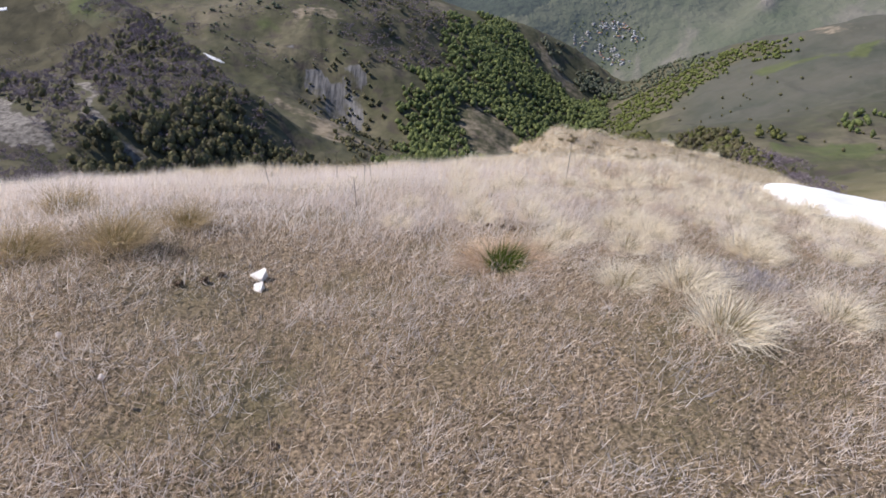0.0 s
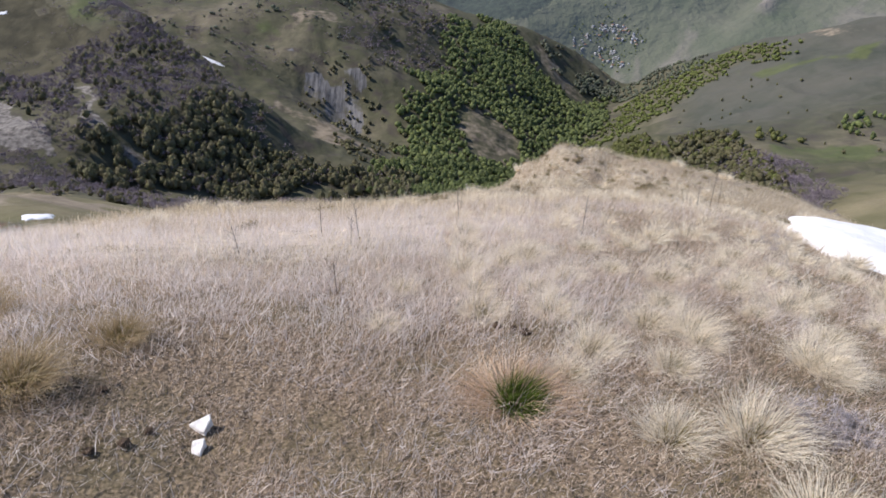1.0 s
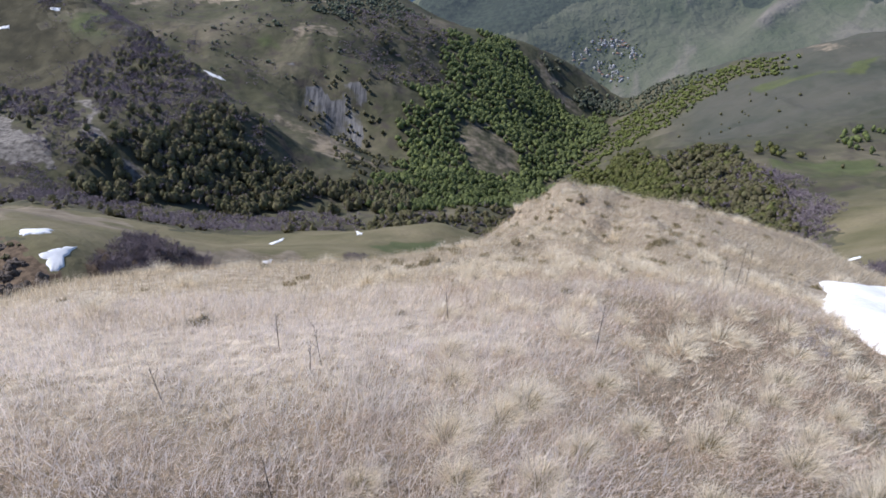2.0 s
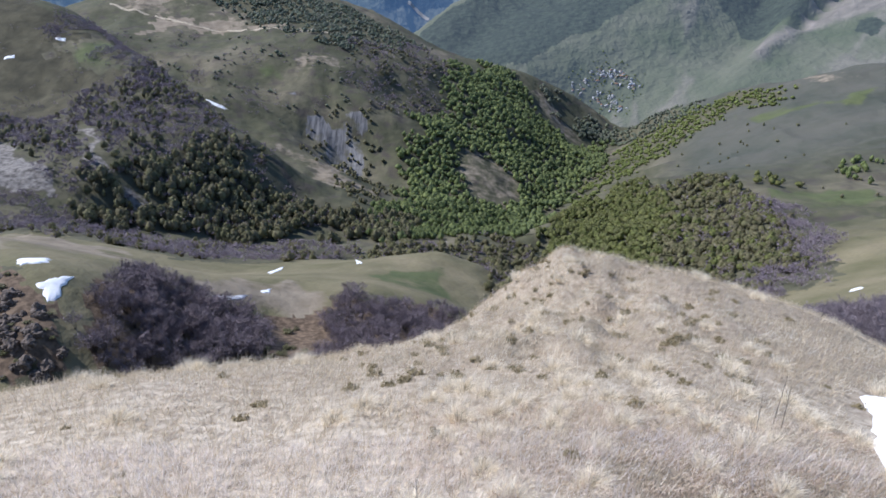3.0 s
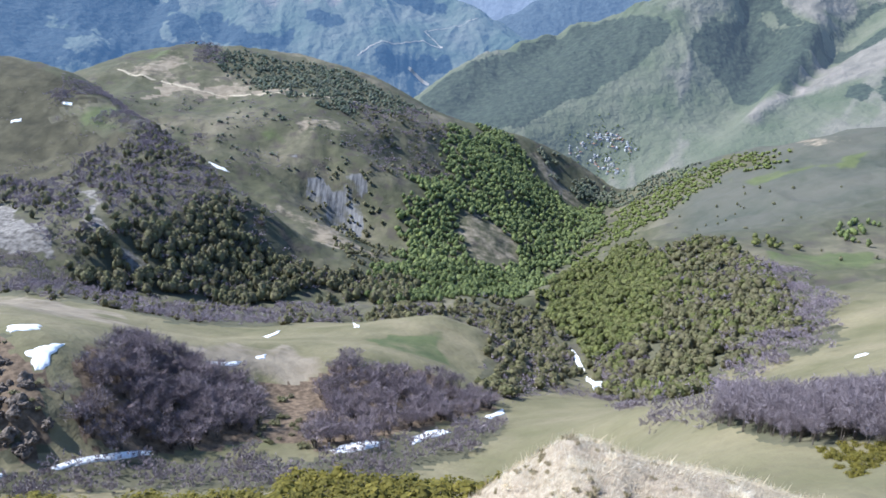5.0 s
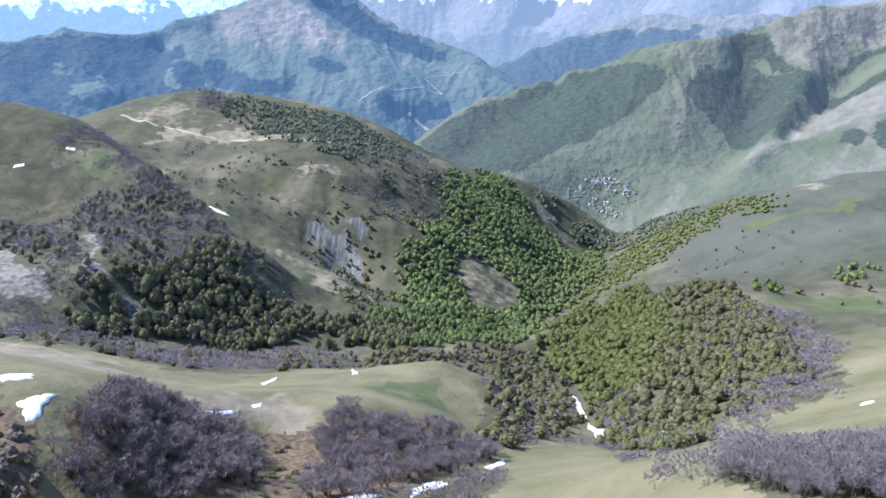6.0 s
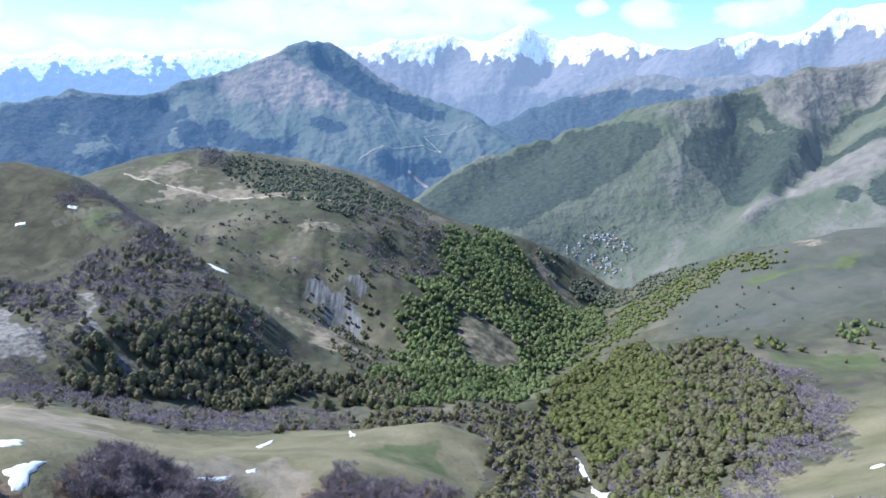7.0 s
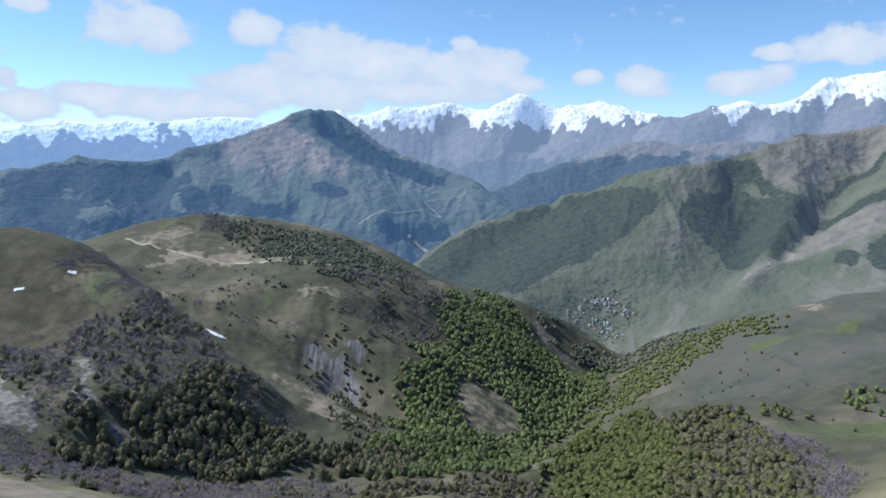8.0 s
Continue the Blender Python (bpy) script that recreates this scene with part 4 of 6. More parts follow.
def dress_village(x, y, z, ridge):
    n = fractal(x, y, 160, 5) - 0.5
    # the two gully strips simply take the dark woods colour too
    w = within([MT_ZONES[k] for k in ("hollow", "forest", "upper_scrub", "east_copse", "east_wood", "gully_b", "gully_c")], x, y, 0.006) * (0.7 + 0.3 * step(n + 0.1 * (1.2 - ridge), -0.34, -0.12))
    bare = np.maximum(within([MT_ZONES["high_bare"], MT_ZONES["brown_side"]], x, y, 0.012), 0.55 * within([MT_ZONES["spur_top"]], x, y))
    return bare * 0.8 + step(ridge, 1.45, 1.9) * 0.5, w, 0 * x


def dress_peak(x, y, z, ridge):
    n = fractal(x, y, 200, 5) - 0.5
    # the first three zones paint shade with the colour of the real woods
    w = within([MT_ZONES[k] for k in ("north_shade", "copse", "foot_shade_woods", "west_spot", "west_woods", "east_foot")], x, y, 0.006)
    w = w * step(n, -0.36, -0.16)
    return within([MT_ZONES["brown_face"], MT_ZONES["brown_east"]], x, y) * (0.65 + 0.35 * step(ridge, 0.9, 1.5)), w, 0 * x


def dress_snow(low, high):
    def dress(x, y, z, ridge):
        n = fractal(x, y, 120, 5) - 0.5
        across, down = np.arctan2(x, y - HUB) * 4700, np.hypot(x, y - HUB)
        lean = across + 0.6 * down
        rib = 0.45 * value_noise(across / 130, down / 300) + 0.3 * value_noise(lean / 52, down / 150 + 9) + 0.25 * value_noise((across - 0.5 * down) / 24, down / 90 + 31) - 0.5
        return 0 * x + 0.5, 0.8 * step(-z + 200 * n, -40, 60), step(z + 270 * rib + 150 * n, low, high)
    return dress


# last colour and number: distance haze, put on the slopes as a glow
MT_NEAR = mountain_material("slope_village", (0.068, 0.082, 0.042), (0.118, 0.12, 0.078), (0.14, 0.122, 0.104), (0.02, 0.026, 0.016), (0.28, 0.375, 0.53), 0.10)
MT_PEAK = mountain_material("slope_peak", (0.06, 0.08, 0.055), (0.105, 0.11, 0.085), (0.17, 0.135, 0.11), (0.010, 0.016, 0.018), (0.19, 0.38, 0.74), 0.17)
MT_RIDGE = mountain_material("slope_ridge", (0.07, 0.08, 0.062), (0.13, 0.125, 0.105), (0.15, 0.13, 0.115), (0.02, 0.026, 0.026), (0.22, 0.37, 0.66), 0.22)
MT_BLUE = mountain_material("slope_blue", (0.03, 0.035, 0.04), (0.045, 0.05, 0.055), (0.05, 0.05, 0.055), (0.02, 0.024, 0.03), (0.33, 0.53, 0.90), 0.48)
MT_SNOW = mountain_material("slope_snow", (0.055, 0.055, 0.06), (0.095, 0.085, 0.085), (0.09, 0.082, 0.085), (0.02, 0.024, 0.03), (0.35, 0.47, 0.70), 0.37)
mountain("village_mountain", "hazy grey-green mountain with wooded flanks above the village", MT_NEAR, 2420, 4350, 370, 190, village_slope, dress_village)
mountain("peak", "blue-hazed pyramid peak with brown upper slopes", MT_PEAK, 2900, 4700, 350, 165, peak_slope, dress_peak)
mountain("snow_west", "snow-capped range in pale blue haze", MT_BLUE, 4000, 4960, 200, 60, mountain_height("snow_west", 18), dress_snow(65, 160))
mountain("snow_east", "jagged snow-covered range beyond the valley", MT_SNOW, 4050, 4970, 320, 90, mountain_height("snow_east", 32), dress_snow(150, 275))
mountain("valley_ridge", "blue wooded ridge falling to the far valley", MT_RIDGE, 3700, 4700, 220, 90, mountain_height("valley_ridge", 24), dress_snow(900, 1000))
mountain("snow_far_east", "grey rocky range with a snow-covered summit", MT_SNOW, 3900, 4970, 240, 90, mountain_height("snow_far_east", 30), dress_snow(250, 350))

# ---- trees and shrubs ----
rng = np.random.RandomState(11)


def unit(v):
    return v / np.maximum(np.linalg.norm(v, axis=-1, keepdims=True), 1e-9)


def cards(centres, normals, size, r, slim=1.0, loose=0.3):
    """Small uneven four-cornered leaf clumps facing roughly along their normals."""
    n = len(centres)
    nn = unit(normals + loose * r.normal(size=(n, 3)))
    side = unit(np.cross(nn, r.normal(size=(n, 3))))
    up = np.cross(nn, side)
    s = size * r.uniform(0.65, 1.3, (n, 1))
    out = []
    for a, b in ((-1, -0.5), (0.35, -1), (1, 0.45), (-0.4, 1)):
        out.append(centres + s * (a * slim * r.uniform(0.7, 1.2, (n, 1)) * side + b * r.uniform(0.7, 1.2, (n, 1)) * up))
    v = np.stack(out, 1).reshape(-1, 3)
    return v, np.arange(4 * n).reshape(-1, 4)


def tube(a, b, ra, rb, sides=4):
    a, b = np.array(a, float), np.array(b, float)
    d = unit(b - a)
    s = unit(np.cross(d, (0.3, 0.9, 0.2)))
    t = np.cross(d, s)
    ang = np.arange(sides) * 2 * math.pi / sides
    ring = np.cos(ang)[:, None] * s + np.sin(ang)[:, None] * t
    v = np.concatenate([a + ring * ra, b + ring * rb])
    i = np.arange(sides)
    return v, np.stack([i, (i + 1) % sides, (i + 1) % sides + sides, i + sides], -1)


def octa(c, rad, r):
    v = np.array([(1, 0, 0), (-1, 0, 0), (0, 1, 0), (0, -1, 0), (0, 0, 1), (0, 0, -1)], float) * r.uniform(0.75, 1.2, (6, 1)) * rad + c
    f = np.array([(0, 2, 4), (2, 1, 4), (1, 3, 4), (3, 0, 4), (2, 0, 5), (1, 2, 5), (3, 1, 5), (0, 3, 5)])
    return v, f


class Piece:
    """Vertices with quads and triangles, gathered bit by bit."""
    def __init__(self):
        self.v, self.q, self.t, self.n = [], [], [], 0

    def add(self, v, f):
        (self.q if f.shape[1] == 4 else self.t).append(f + self.n)
        self.v.append(v)
        self.n += len(v)
        return self

    def arrays(self):
        z4, z3 = np.zeros((0, 4), int), np.zeros((0, 3), int)
        return np.concatenate(self.v), np.concatenate(self.q + [z4]), np.concatenate(self.t + [z3])


def ball(level):
    """Corners and faces of a unit icosphere."""
    bm = bmesh.new()
    bmesh.ops.create_icosphere(bm, subdivisions=level, radius=1)
    vs = np.array([p.co[:] for p in bm.verts])
    fs = np.array([[p.index for p in f.verts] for f in bm.faces])
    bm.free()
    return vs, fs


BALL = {2: ball(2)}


def leafy_crown(r, leaves, size, wide=0.42, low=0.04, core=0.86, loose=0.55):
    """A crown one metre high over its foot: a round, uneven dome of billows, with leaf clumps standing a little out from it."""
    c = Piece()
    n_b = 11
    billow = unit(r.normal(size=(n_b, 3)) + (0, 0, 0.35))
    reach = r.uniform(0.14, 0.40, n_b)

    def shape(d):
        lift = np.max(np.clip((d @ billow.T - 0.55) / 0.45, 0, 1) ** 0.8 * reach, axis=1)
        k = (0.68 + lift)[:, None]
        half = (0.98 - low) / 2
        slim = 1 - 0.34 * np.clip(d[:, 2:3], 0, 1) ** 1.5
        return d * k * np.concatenate([slim * wide * 1.15, slim * wide * 1.15, np.full_like(slim, half)], 1) + (0, 0, low + half)
    bv, bf = BALL[2]
    c.add(shape(unit(bv + 0.10 * r.normal(size=bv.shape))) * (core, core, 1) - (0, 0, 0.02), bf)
    d = unit(r.normal(size=(leaves, 3)) + (0, 0, 0.45))
    p = shape(d)
    c.add(*cards(p * r.uniform(0.92, 1.07, (leaves, 1)), unit(d + (0, 0, 0.15)), size, r, 1.0, loose))
    return c


def leafy_trunk(r):
    t = Piece()
    t.add(*tube((0, 0, -0.06), (0.01, 0, 0.45), 0.022, 0.013))
    for k in range(3):
        a = r.uniform(0, 6.3)
        t.add(*tube((0.005, 0, 0.25 + 0.07 * k), (0.2 * math.cos(a), 0.2 * math.sin(a), 0.5 + 0.08 * k), 0.01, 0.004, 3))
    return t


def bare_crown(r, stems, twigs, spread=0.42, thick=1.0):
    """Leafless: a fan of stems, and a haze of fine twigs about their ends."""
    c = Piece()
    tips = []
    for k in range(stems):
        a = k * 2.4 + r.uniform(-0.4, 0.4)
        s = spread * r.uniform(0.35, 1.0)
        mid = np.array((0.4 * s * math.cos(a), 0.4 * s * math.sin(a), r.uniform(0.36, 0.5)))
        tip = np.array((s * math.cos(a), s * math.sin(a), r.uniform(0.65, 0.95) - 0.35 * s))
        c.add(*tube(mid, tip, 0.008, 0.002, 3))
        tips += [mid * 0.45 + tip * 0.55, tip, mid * 0.2 + tip * 0.8]
    tips = np.array(tips)
    root = tips[r.randint(0, len(tips), twigs)] + r.normal(size=(twigs, 3)) * (0.05, 0.05, 0.06)
    way = unit(r.normal(size=(twigs, 3)) * (0.8, 0.8, 0.5) + (0, 0, 0.8) + root * (1.2, 1.2, 0)) * r.uniform(0.10, 0.24, (twigs, 1))
    side = unit(np.cross(way, r.normal(size=(twigs, 3)))) * thick * r.uniform(0.0035, 0.008, (twigs, 1))
    v = np.stack([root - side, root + side, root + way], 1).reshape(-1, 3)
    return c.add(v, np.arange(3 * twigs).reshape(-1, 3))


def bare_trunk(r, stems, spread=0.42):
    t = Piece()
    for k in range(stems):
        a = k * 2.4
        s = spread * 0.3
        t.add(*tube((0.02 * math.cos(a), 0.02 * math.sin(a), -0.06), (s * math.cos(a), s * math.sin(a), 0.48), 0.016, 0.008, 3))
    return t


def scatter(zone, count, clump=0.0, keep_out="", seed=1, spread=None):
    """Random places in a plan zone; clump leaves gaps."""
    r = np.random.RandomState(seed)
    p = np.array(ZONES[zone], float)
    spread = 0.008 * p[:, 1].mean() if spread is None else spread
    lo, hi = p.min(0) - 3 * spread, p.max(0) + 3 * spread
    x, y = r.uniform(lo[0], hi[0], count * 8), r.uniform(lo[1], hi[1], count * 8)
    ok = cover(zone, x + r.normal(0, spread, len(x)) , y + r.normal(0, 1.6 * spread, len(x)), 0.03) > 0
    if keep_out:
        ok &= cover(keep_out, x, y, 0.008) == 0
    if clump:
        ok &= fractal(x + 900, y, 38, 3) > clump
    x, y = x[ok][:count], y[ok][:count]
    return x, y, height(x, y)


def stand(name, label, places, kinds, size, mats, seed, squash=(0.85, 1.2)):
    """Many trees as one mesh. kinds: (crown, trunk) shapes."""
    r = np.random.RandomState(seed)
    x, y, z = places
    vs, qs, ts, qi, ti, n = [], [], [], [], [], 0
    which = r.randint(0, len(kinds), len(x))
    for k, (crown, trunk) in enumerate(kinds):
        sel = np.where(which == k)[0]
        m = len(sel)
        if not m:
            continue
        a, s = r.uniform(0, 6.3, m), r.uniform(size[0], size[1], m)
        w = s * r.uniform(*squash, m)
        for slot, piece in ((0, crown), (1, trunk if m < 60 else None)):
            if piece is None:
                continue
            v, q, t = piece.arrays()
            ca, sa = np.cos(a)[:, None], np.sin(a)[:, None]
            px = (v[:, 0] * ca - v[:, 1] * sa) * w[:, None] + x[sel, None]
            py = (v[:, 0] * sa + v[:, 1] * ca) * w[:, None] + y[sel, None]
            pz = v[:, 2] * s[:, None] + z[sel, None]
            vs.append(np.stack([px, py, pz], -1).reshape(-1, 3))
            off = n + np.arange(m)[:, None, None] * len(v)
            if len(q):
                qs.append((q[None] + off).reshape(-1, 4))
                qi.append(np.full(len(q) * m, slot))
            if len(t):
                ts.append((t[None] + off).reshape(-1, 3))
                ti.append(np.full(len(t) * m, slot))
            n += len(v) * m
    faces = [np.concatenate(g) for g in (qs, ts) if g]
    me = mesh_of(name, np.concatenate(vs), faces, mats, True, np.concatenate(qi + ti))
    return tagged(new(name, me), label, "woodland", kind="stuff")


r_ = np.random.RandomState(5)
FULL = [(leafy_crown(r_, 36, 0.088, w), leafy_trunk(r_)) for w in (0.38, 0.42, 0.32, 0.46, 0.40, 0.35)]
SMALL = [(leafy_crown(r_, 10, 0.115, w), None) for w in (0.38, 0.44, 0.34, 0.48, 0.41)]
BARE = [(bare_crown(r_, 8, 90), bare_trunk(r_, 3)) for _ in range(4)]
BARE_SMALL = [(bare_crown(r_, 3, 60, s, 3.9), None) for s in (0.42, 0.5, 0.38, 0.55)]
SLIPS = "scree_chute scree_white"
DRIFTS = "snow_gully_low snow_gully_top"
GLADES = "clearing clearing_high"

# label, zone, count, clumping, kept out of, kinds, height, leaf, widening
STANDS = [
    ("dark olive mixed woodland on a steep slope", "woods_dark", 760, 0.0, SLIPS, FULL, (10, 19), LEAF_DARK, (0.7, 1.0)),
    ("leafless trees mixed into the dark wood", "woods_dark", 170, 0.45, SLIPS, BARE_SMALL, (9, 15), TWIG, (1.0, 1.4)),
    ("deep green trees at the foot of the forest", "woods_foot", 760, 0.0, "", FULL, (7, 14), LEAF_GREEN, (0.8, 1.2)),
    ("leafless purple-grey wood on a steep slope", "woods_bare_west", 1650, 0.2, SLIPS, BARE_SMALL, (7, 13), TWIG, (1.0, 1.5)),
    ("leafless grey wood below the pale landslip", "low_bare_west", 260, 0.0, "", BARE_SMALL, (5, 9), TWIG, (1.1, 1.6)),
    ("dark evergreen trees among leafless wood", "woods_bare_west", 290, 0.40, SLIPS, FULL, (8, 15), LEAF_DARK, (0.75, 1.1)),
    ("dense green broadleaf forest on the spur", "woods_green", 3300, 0.0, GLADES, SMALL, (9, 16), LEAF_GREEN, (0.85, 1.2)),
    ("small wood on the back of the spur", "woods_beyond", 190, 0.0, "", SMALL, (9, 14), LEAF_FAR, (0.9, 1.3)),
    ("dark clump of trees on the spur meadow", "woods_spur_dots", 34, 0.45, "", SMALL, (9, 15), LEAF_FAR, (0.9, 1.3)),
    ("leafless purple-brown scrub on the spur", "woods_bare_mid", 520, 0.36, "", BARE_SMALL, (8, 14), TWIG, (1.0, 1.5)),
    ("dark bushes in the leafless scrub", "woods_bare_mid", 130, 0.5, "", SMALL, (7, 12), LEAF_DARK, (0.9, 1.3)),
    ("dark wood along the far crest", "woods_crest", 1200, 0.25, "", SMALL, (7, 12), LEAF_FAR, (0.9, 1.3)),
    ("purple-brown leafless wood on the crest", "woods_crest_brown", 260, 0.2, "", BARE_SMALL, (8, 13), TWIG, (1.1, 1.6)),
    ("line of dark scrub above the ridge track", "scrub_track", 110, 0.4, "track_strip", SMALL, (6, 11), LEAF_FAR, (0.9, 1.3)),
    ("fresh spring-green wood on the stream bank", "woods_east", 1150, 0.0, DRIFTS, FULL, (8, 13), LEAF_SPRING, (1.0, 1.35)),
    ("brownish budding trees at the wood's upper edge", "woods_east_mixed", 980, 0.0, DRIFTS, FULL, (7, 12), LEAF_BROWN, (1.0, 1.35)),
    ("green trees among the budding ones", "woods_east_mixed", 260, 0.46, DRIFTS, FULL, (8, 13), LEAF_SPRING, (0.85, 1.2)),
    ("leafless trees between the budding ones", "woods_east_mixed", 260, 0.4, DRIFTS, BARE_SMALL, (7, 12), TWIG, (1.0, 1.4)),
    ("leafless grey trees at the edge of the wood", "woods_bare_east", 420, 0.0, "", BARE_SMALL, (7, 12), TWIG, (1.0, 1.5)),
    ("leafless grey shrubs on the lower bank", "shrub_gully", 90, 0.3, "", BARE_SMALL, (5, 9), TWIG, (1.0, 1.5)),
    ("bright green wood along the lower stream", "woods_strip", 1200, 0.0, "", SMALL, (5, 9.5), LEAF_LIME, (1.0, 1.5)),
    ("pale green wood above the village", "woods_strip_far", 700, 0.0, "", SMALL, (7, 12), LEAF_FAR, (0.9, 1.3)),
    ("brown budding trees beside the saddle meadow", "woods_brown", 600, 0.0, DRIFTS, FULL, (6, 11), LEAF_BROWN, (1.0, 1.35)),
    ("leafless shrubs below the saddle meadow", "woods_brown", 320, 0.38, DRIFTS, BARE_SMALL, (6, 10), TWIG, (1.0, 1.5)),
    ("belt of leafless grey shrubs behind the meadow", "shrub_belt", 900, 0.25, "", BARE_SMALL, (5, 10), TWIG, (1.1, 1.6)),
    ("olive trees among the grey shrubs", "shrub_belt", 150, 0.5, "", FULL, (6, 10), LEAF_BROWN, (0.9, 1.2)),
    ("leafless brush along the snowy stream bed", "thicket_foot", 620, 0.0, "snow_foot_a snow_foot_b snow_foot_c snow_foot_d snow_foot_e", BARE_SMALL, (3.5, 6.5), TWIG_PALE, (0.9, 1.3)),
    ("dark leafless scrub along the hill brow", "brow_scrub", 800, 0.0, "", BARE_SMALL, (6, 11), TWIG, (1.0, 1.6)),
    ("leafless scrub in the ravine behind the brow", "brow_back", 60, 0.3, "", BARE_SMALL, (5, 8), TWIG, (1.0, 1.6)),
    ("scattered dark scrub on the upper slopes", "west_massif", 90, 0.56, "track_strip", SMALL, (4, 8), LEAF_FAR, (1.0, 1.6)),
    ("scattered grey leafless scrub on the upper slopes", "west_massif", 260, 0.56, "track_strip", BARE_SMALL, (4, 8), TWIG, (1.0, 1.7)),
    ("purple-grey thicket on the upper slope", "massif_thicket", 60, 0.0, "", BARE_SMALL, (5, 9), TWIG, (1.1, 1.6)),
    ("dark thicket above the landslip", "massif_scrub", 46, 0.0, "", BARE_SMALL, (5, 9), TWIG, (1.1, 1.6)),
    ("grey thicket on the grassy terrace", "terrace_scrub", 40, 0.0, "", BARE_SMALL, (4, 7), TWIG, (1.1, 1.6)),
    ("dark copse at the end of the track", "crest_scrub", 60, 0.0, "", SMALL, (7, 12), LEAF_FAR, (0.9, 1.3)),
    ("leafless purple-grey brush under the knoll", "brush_east", 520, 0.12, "", BARE_SMALL, (3, 6), TWIG_PALE, (0.8, 1.2)),
    ("leafless grey brush round the gully mouth", "brush_gully", 150, 0.0, "snow_foot_d", BARE_SMALL, (3, 6), TWIG_PALE, (0.9, 1.3)),
    ("sparse grey scrub on the western hill", "west_hill", 200, 0.55, "", BARE_SMALL, (3, 6), TWIG, (1.0, 1.7)),
    ("green bushes on the rough lower slope", "slope_shrubs", 190, 0.42, "", FULL, (5, 10), LEAF_DARK, (0.9, 1.4)),
    ("bushes round the grey landslip", "scree_trees", 70, 0.45, "", SMALL, (6, 11), LEAF_DARK, (0.9, 1.3)),
]
for k, (label, zone, count, clump, keep_out, kinds, size, leaf, widen) in enumerate(STANDS):
    stand("woodland", label, scatter(zone, count, clump, keep_out, 200 + 2 * k, 0.004 * ZONES[zone][0][1]), kinds, size, (leaf, BARK), 201 + 2 * k, widen)


def part(name, me, parent, label=""):
    ob = new(name, me)
    ob.parent = parent
    return tagged(ob, label) if label else ob


def group_of(name, label, category, group, places, kinds, size, mats, seed, widen=(0.85, 1.2)):
    """Single trees or shrubs, each a thing with trunk and crown."""
    r = np.random.RandomState(seed)
    shapes = []
    for crown, trunk in kinds:
        v, q, t = crown.arrays()
        c = mesh_of("crown", v, [q, t], mats[0])
        v, q, t = trunk.arrays()
        shapes.append((c, mesh_of("trunk", v, [q, t], mats[1])))
    for x, y, z in zip(*places):
        c, t = shapes[r.randint(len(shapes))]
        s = r.uniform(*size)
        w = s * r.uniform(*widen)
        ob = new(name)
        ob.empty_display_size = 0.2
        ob.matrix_world = Matrix.LocRotScale((x, y, z), Euler((0, 0, r.uniform(0, 6.3))), (w, w, s))
        tagged(ob, label, category, group)
        part("trunk", t, ob)
        part("crown", c, ob)


THICK = [(bare_crown(r_, 15, 480, 0.42, 1.2), bare_trunk(r_, 5)) for _ in range(5)]
BIRCH = [(bare_crown(r_, 9, 520, 0.24, 0.75), bare_trunk(r_, 2, 0.16)) for _ in range(4)]
group_of("bare_shrub", "tall leafless purple-grey shrub on the steep bank", "shrub", "leafless shrubs on the bank", scatter("thicket_west", 195, 0.0, "snow_bush snow_corner", 40, 1.0), THICK, (7, 12), (TWIG_DARK, BARK_DARK), 41, (1.0, 1.4))
group_of("bare_shrub", "tall leafless purple-grey shrub on the steep bank", "shrub", "leafless shrubs on the bank", scatter("thicket_mid", 195, 0.0, "", 42, 1.0), THICK, (7, 11.5), (TWIG_DARK, BARK_DARK), 43, (1.0, 1.3))
group_of("bare_tree", "slender leafless grey birch below the knoll", "tree", "birches below the knoll", scatter("birch_bank", 185, 0.0, "", 44), BIRCH, (6, 10), (TWIG_PALE, BARK), 45)
stand("woodland", "thicket of leafless saplings between the birches", scatter("birch_bank", 170, 0.0, "", 144), BIRCH, (4, 8), (TWIG_PALE, BARK), 145)
group_of("bare_tree", "slender leafless grey birch in the side gully", "tree", "birches in the side gully", scatter("birch_gully", 110, 0.0, "", 46), BIRCH, (6, 10), (TWIG, BARK), 47)


def meadow_places(lo, hi, count, seed):
    r = np.random.RandomState(seed)
    x, y = r.uniform(lo[0], hi[0], count), r.uniform(lo[1], hi[1], count)
    return x, y, height(x, y)


group_of("lone_tree", "small dark green tree on the heath hillside", "tree", "trees dotted on the slopes", meadow_places((480, 800), (760, 1500), 36, 54), FULL, (4, 8), (LEAF_DARK, BARK), 55)
group_of("lone_shrub", "leafless shrub on the open meadow slope", "shrub", "shrubs dotted on the slopes", meadow_places((-480, 1350), (-240, 1650), 26, 56), BARE, (4, 8), (TWIG, BARK), 57, (1.0, 1.6))


group_of("lone_tree", "dark green tree in a hillside copse", "tree", "hillside copse trees", scatter("copse_east", 22, 0.0, "", 92, 3.0), FULL, (8, 13), (LEAF_GREEN, BARK), 93)
group_of("lone_tree", "fresh green tree in a hillside copse", "tree", "hillside copse trees", scatter("copse_green", 14, 0.0, "", 94, 3.0), FULL, (8, 12), (LEAF_SPRING, BARK), 95)


